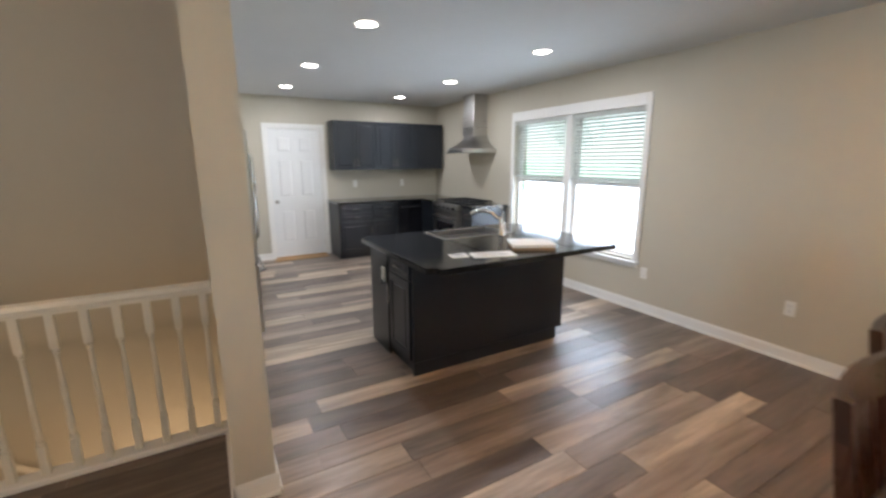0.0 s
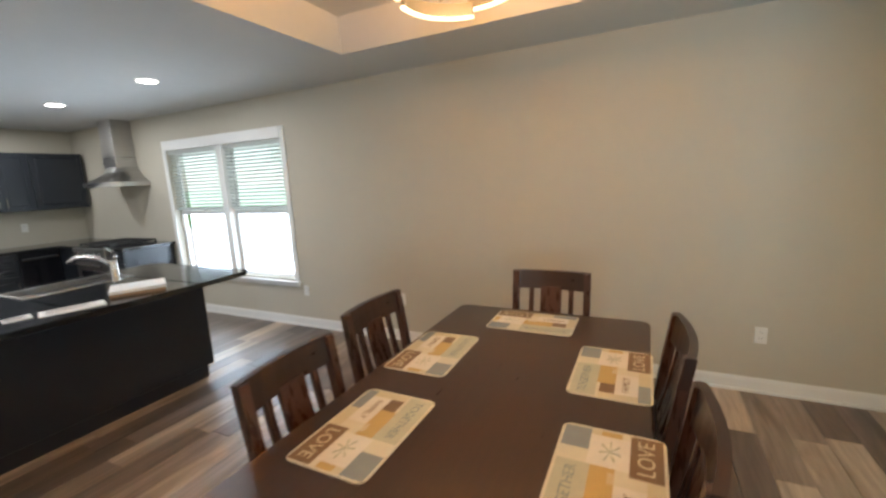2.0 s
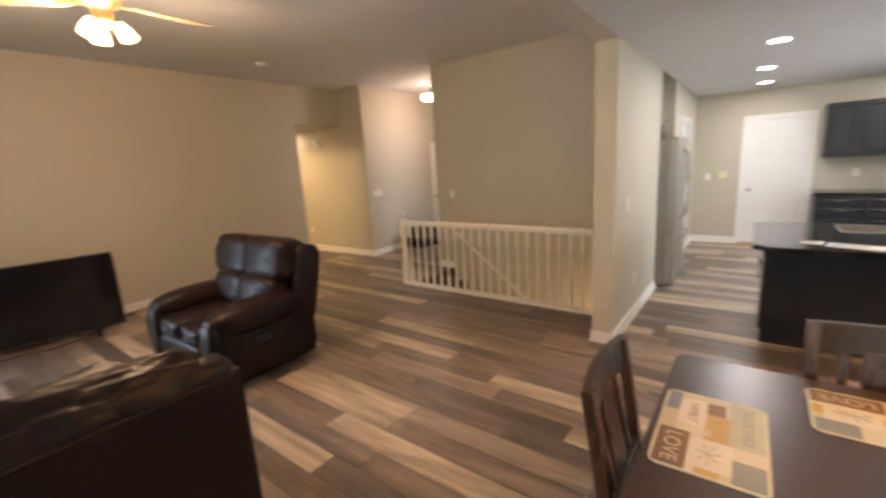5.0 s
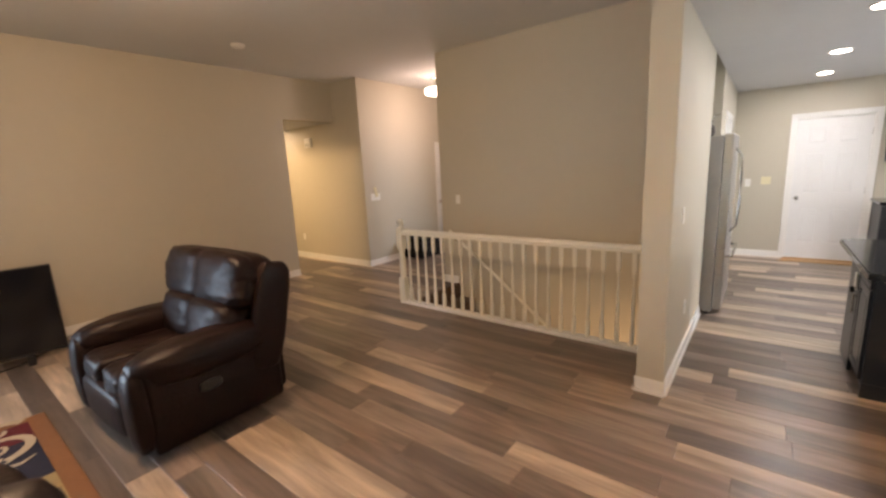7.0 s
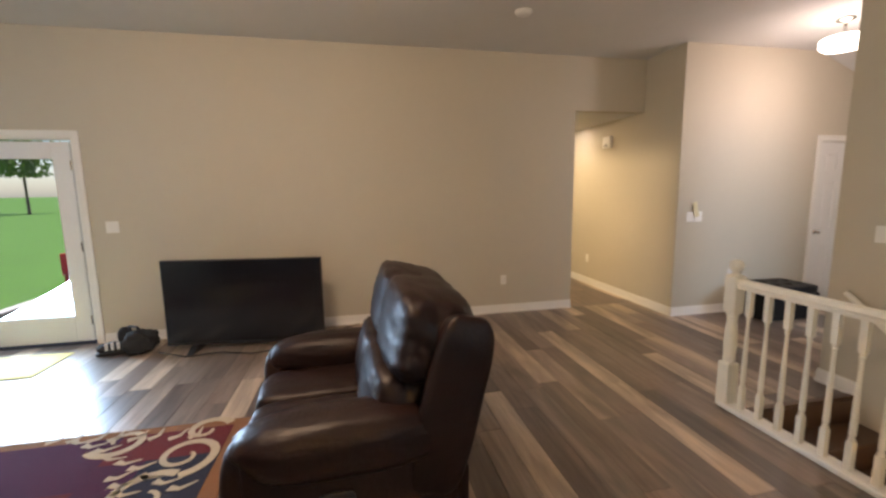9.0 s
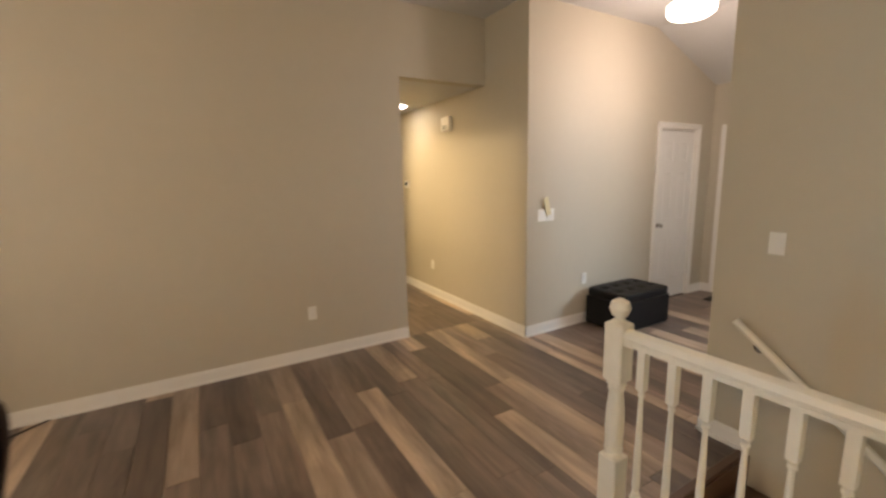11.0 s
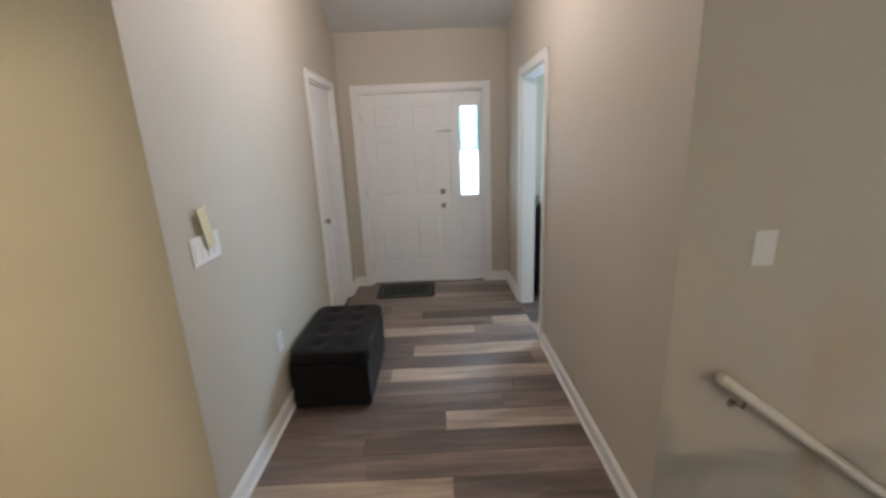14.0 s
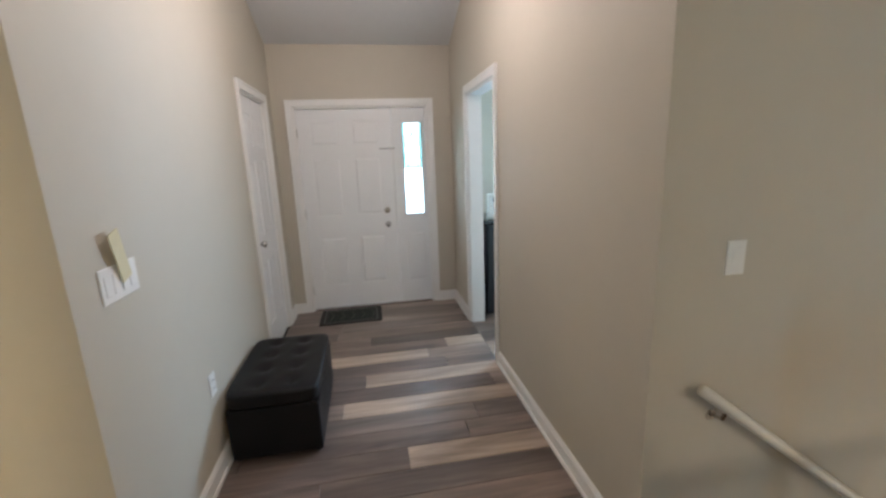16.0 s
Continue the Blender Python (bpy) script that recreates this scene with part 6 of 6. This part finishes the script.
# small room seen through the side doorway
van = thing("black_cabinet", "black cabinet with a dark top inside the side room", "cabinet", pose(1.90, 2.46, 0))
_bm = bmesh.new()
box(_bm, 0, 0.60, 0.02, 0.55, 0.0, 0.90, bevel=0.004)
part("body", _bm, M_CAB, van)
_bm = bmesh.new()
box(_bm, 0.01, 0.59, 0.0, 0.02, 0.08, 0.88, bevel=0.003)
part("door", _bm, M_CAB, van)
_bm = bmesh.new()
box(_bm, -0.02, 0.62, -0.02, 0.56, 0.90, 0.93, bevel=0.005)
part("top", _bm, M_GRANITE, van)
bx = thing("soap_dispenser", "small white dispenser with a black spot on the cabinet", "dispenser", pose(1.99, 2.56, 0.93))
_bm = bmesh.new()
box(_bm, -0.05, 0.05, -0.04, 0.04, 0, 0.24, bevel=0.01, seg=2)
part("body", _bm, M_PLATE, bx)
_bm = bmesh.new()
box(_bm, -0.012, 0.012, -0.043, -0.039, 0.17, 0.21, bevel=0.002)
part("sensor", _bm, M_BLACK, bx)


# ---- outside ----
M_GRASS = mat("lawn_grass", (0.10, 0.21, 0.05), (0.075, 0.16, 0.036), 0.8, 0.95, bump=0.6, bump_scale=40, spec=0.1)
M_CONC = mat("pale_concrete", (0.56, 0.55, 0.52), (0.48, 0.47, 0.45), 1.5, 0.9, bump=0.3)
structure("ground", "mown lawn round the house reaching the horizon", "ground", [(-900, 900, YB + 0.6, 900, -0.6, -0.30), (-900, 900, -900, YS - 0.6, -0.6, -0.30), (XR + 0.5, 900, YS - 0.6, YB + 0.6, -0.6, -0.30), (-900, -5.3, YS - 0.6, YB + 0.6, -0.6, -0.30)], M_GRASS)
structure("pavement_drive", "pale sunlit concrete drive outside the window", "pavement", [(XR + 0.55, XR + 12, -9, 16, -0.30, -0.27)], M_CONC)
structure("pavement_patio", "pale concrete patio outside the glazed door", "pavement", [(-4.6, XL - T, YS - 0.2, -5.5, -0.30, -0.03)], M_CONC)
structure("pavement_walk", "pale concrete walk before the front door", "pavement", [(-0.5, 3.0, YF + T + 0.3, 9, -0.30, -0.06)], M_CONC)

M_LEAF = mat("leafy_green", (0.12, 0.19, 0.055), (0.09, 0.16, 0.045), 1.5, 0.8, spec=0.2)
_nt = M_LEAF.node_tree
_tr, _mx = _nt.nodes.new("ShaderNodeBsdfTranslucent"), _nt.nodes.new("ShaderNodeMixShader")
_tr.inputs["Color"].default_value = (0.16, 0.26, 0.06, 1)
_mx.inputs["Fac"].default_value = 0.5
_nt.links.new(_nt.nodes["Principled BSDF"].outputs["BSDF"], _mx.inputs[1])
_nt.links.new(_tr.outputs["BSDF"], _mx.inputs[2])
_nt.links.new(_mx.outputs["Shader"], _nt.nodes["Material Output"].inputs["Surface"])
M_BARK = mat("grey_bark", (0.12, 0.09, 0.065), None, 5, 0.9, bump=0.6)


def tree(x, y, h, seed, label):
    rng = random.Random(seed)
    ob = thing("tree", label, "tree", pose(x, y, -0.3), "trees outside")
    bm = bmesh.new()
    tube(bm, [(0, 0, 0), (0.06, 0.03, h * 0.3), (0.0, 0.1, h * 0.6), (0.1, 0.05, h * 0.85)], 0.16, 9, 0.04)
    for k in range(7):
        a, z = rng.uniform(0, 6.28), h * rng.uniform(0.3, 0.7)
        tube(bm, [(0.03, 0.05, z), (math.cos(a) * h * 0.12, math.sin(a) * h * 0.12, z + h * 0.08), (math.cos(a) * h * 0.26, math.sin(a) * h * 0.26, z + h * 0.2)], 0.06, 6, 0.015)
    part("trunk", bm, M_BARK, ob)
    bm = bmesh.new()
    for k in range(1500):
        a, u = rng.uniform(0, 6.28), rng.random()
        zc = h * (0.32 + 0.68 * u)
        rad = h * 0.34 * math.sin(min(1.0, u * 1.1 + 0.12) * math.pi) ** 0.6 * rng.uniform(0.35, 1.0) * (0.8 + 0.35 * math.sin(a * 3 + seed))
        c = Vector((math.cos(a) * rad, math.sin(a) * rad, zc))
        s = h * rng.uniform(0.018, 0.036)
        q = Euler((rng.uniform(0, 6), rng.uniform(0, 6), 0)).to_quaternion()
        vs = [bm.verts.new(c + q @ Vector(p)) for p in ((-s, 0, 0), (0, -s * 0.6, s * 0.2), (s, 0, 0), (0, s * 0.6, s * 0.2))]
        bm.faces.new(vs)
    part("crown", bm, M_LEAF, ob)


for k, (x, y, h) in enumerate([(34, -6, 9), (38, 3, 11), (35, 11, 9), (40, 18, 12), (37, 27, 10), (42, -14, 11), (-42, -24, 11), (-46, -36, 12), (-40, -12, 9), (3, -26, 9), (8, -28, 10), (13, -25, 9)]):
    tree(x, y, h, k + 1, "leafy green tree beyond the lawn")
pc = thing("patio_chair", "red plastic garden chair standing on the patio", "chair", pose(-3.1, -7.62, -0.03, 0, 0, -64))
M_RED = mat("red_plastic", (0.55, 0.03, 0.04), None, 5, 0.4)
_bm = bmesh.new()
box(_bm, -0.26, 0.26, -0.25, 0.25, 0.40, 0.44, bevel=0.015, seg=2)
part("seat", _bm, M_RED, pc)
_bm = bmesh.new()
vs = box(_bm, -0.26, 0.26, 0.22, 0.26, 0.44, 0.72, bevel=0.015, seg=2)
part("backrest", _bm, M_RED, pc)
for x in (-0.22, 0.22):
    for y in (-0.21, 0.21):
        _bm = bmesh.new()
        rod(_bm, (x, y, 0), (x, y, 0.41), 0.022, n=10)
        part("leg", _bm, M_RED, pc)


# ---- floor planks, last ----
PW, PL = 0.165, 1.22
_rng = random.Random(4)
_shared = {}


def plank_mesh(length, width):
    key = (round(length, 2), round(width, 3))
    if key not in _shared:
        bm = bmesh.new()
        box(bm, 0, key[0] - 0.0016, 0, key[1] - 0.0016, -0.012, 0)
        top = [e for e in bm.edges if all(v.co.z > -0.001 for v in e.verts)]
        bmesh.ops.bevel(bm, geom=top, offset=0.0016, segments=1, affect="EDGES")
        _shared[key] = mesh("plank", bm, M_PLANK)
    return _shared[key]


FLOOR_AREAS = [(XL, 4.63, YS, -6.37), (4.63, XR, YD, -6.37), (XL, XR, -6.37, -1.915), (XL, 4.63, -1.915, RY - 0.02), (4.63, DX1, -1.915, -1.78), (DX1, XR, -1.915, YB), (XL, 1.95, RY - 0.02, -0.0), (0, SX, 0, YF), (-4.6, XL, -0.945, 0), (SX, 4.0, 1.0, YF)]
_near, _far = [], []
for _k, (_ax, _bx, _ay, _by) in enumerate(FLOOR_AREAS):
    _r0 = math.floor((_ay + 10) / PW)
    while _r0 * PW - 10 < _by - 0.004:
        _y0, _y1 = max(_ay, _r0 * PW - 10), min(_by, _r0 * PW - 10 + PW)
        _x = -6 + (random.Random(_r0).random() * 0.9 + (_r0 % 3) * 0.41) % PL
        _r0 += 1
        if _y1 - _y0 < 0.004:
            continue
        while _x < _bx:
            _x0, _x1 = max(_ax, _x), min(_bx, _x + PL)
            _x += PL
            if _x1 - _x0 > 0.01:
                _c = ((_x0 + _x1) / 2, (_y0 + _y1) / 2)
                _walked = -5.6 < _c[1] < 2.9 and 0.0 < _c[0] < 7.9
                (_near if _walked and len(_near) < 300 else _far).append((_x0, _y0, _x1 - _x0, _y1 - _y0))
for _x0, _y0, _l, _w in _near:
    _p = new("plank", plank_mesh(_l, _w))
    _p.parent = floor
    _p.location = (_x0, _y0, 0)
_bm = bmesh.new()
for _x0, _y0, _l, _w in _far:
    box(_bm, _x0, _x0 + _l - 0.0016, _y0, _y0 + _w - 0.0016, -0.012, 0)
tagged(part("planks", _bm, M_PLANK, floor), kind="stuff")
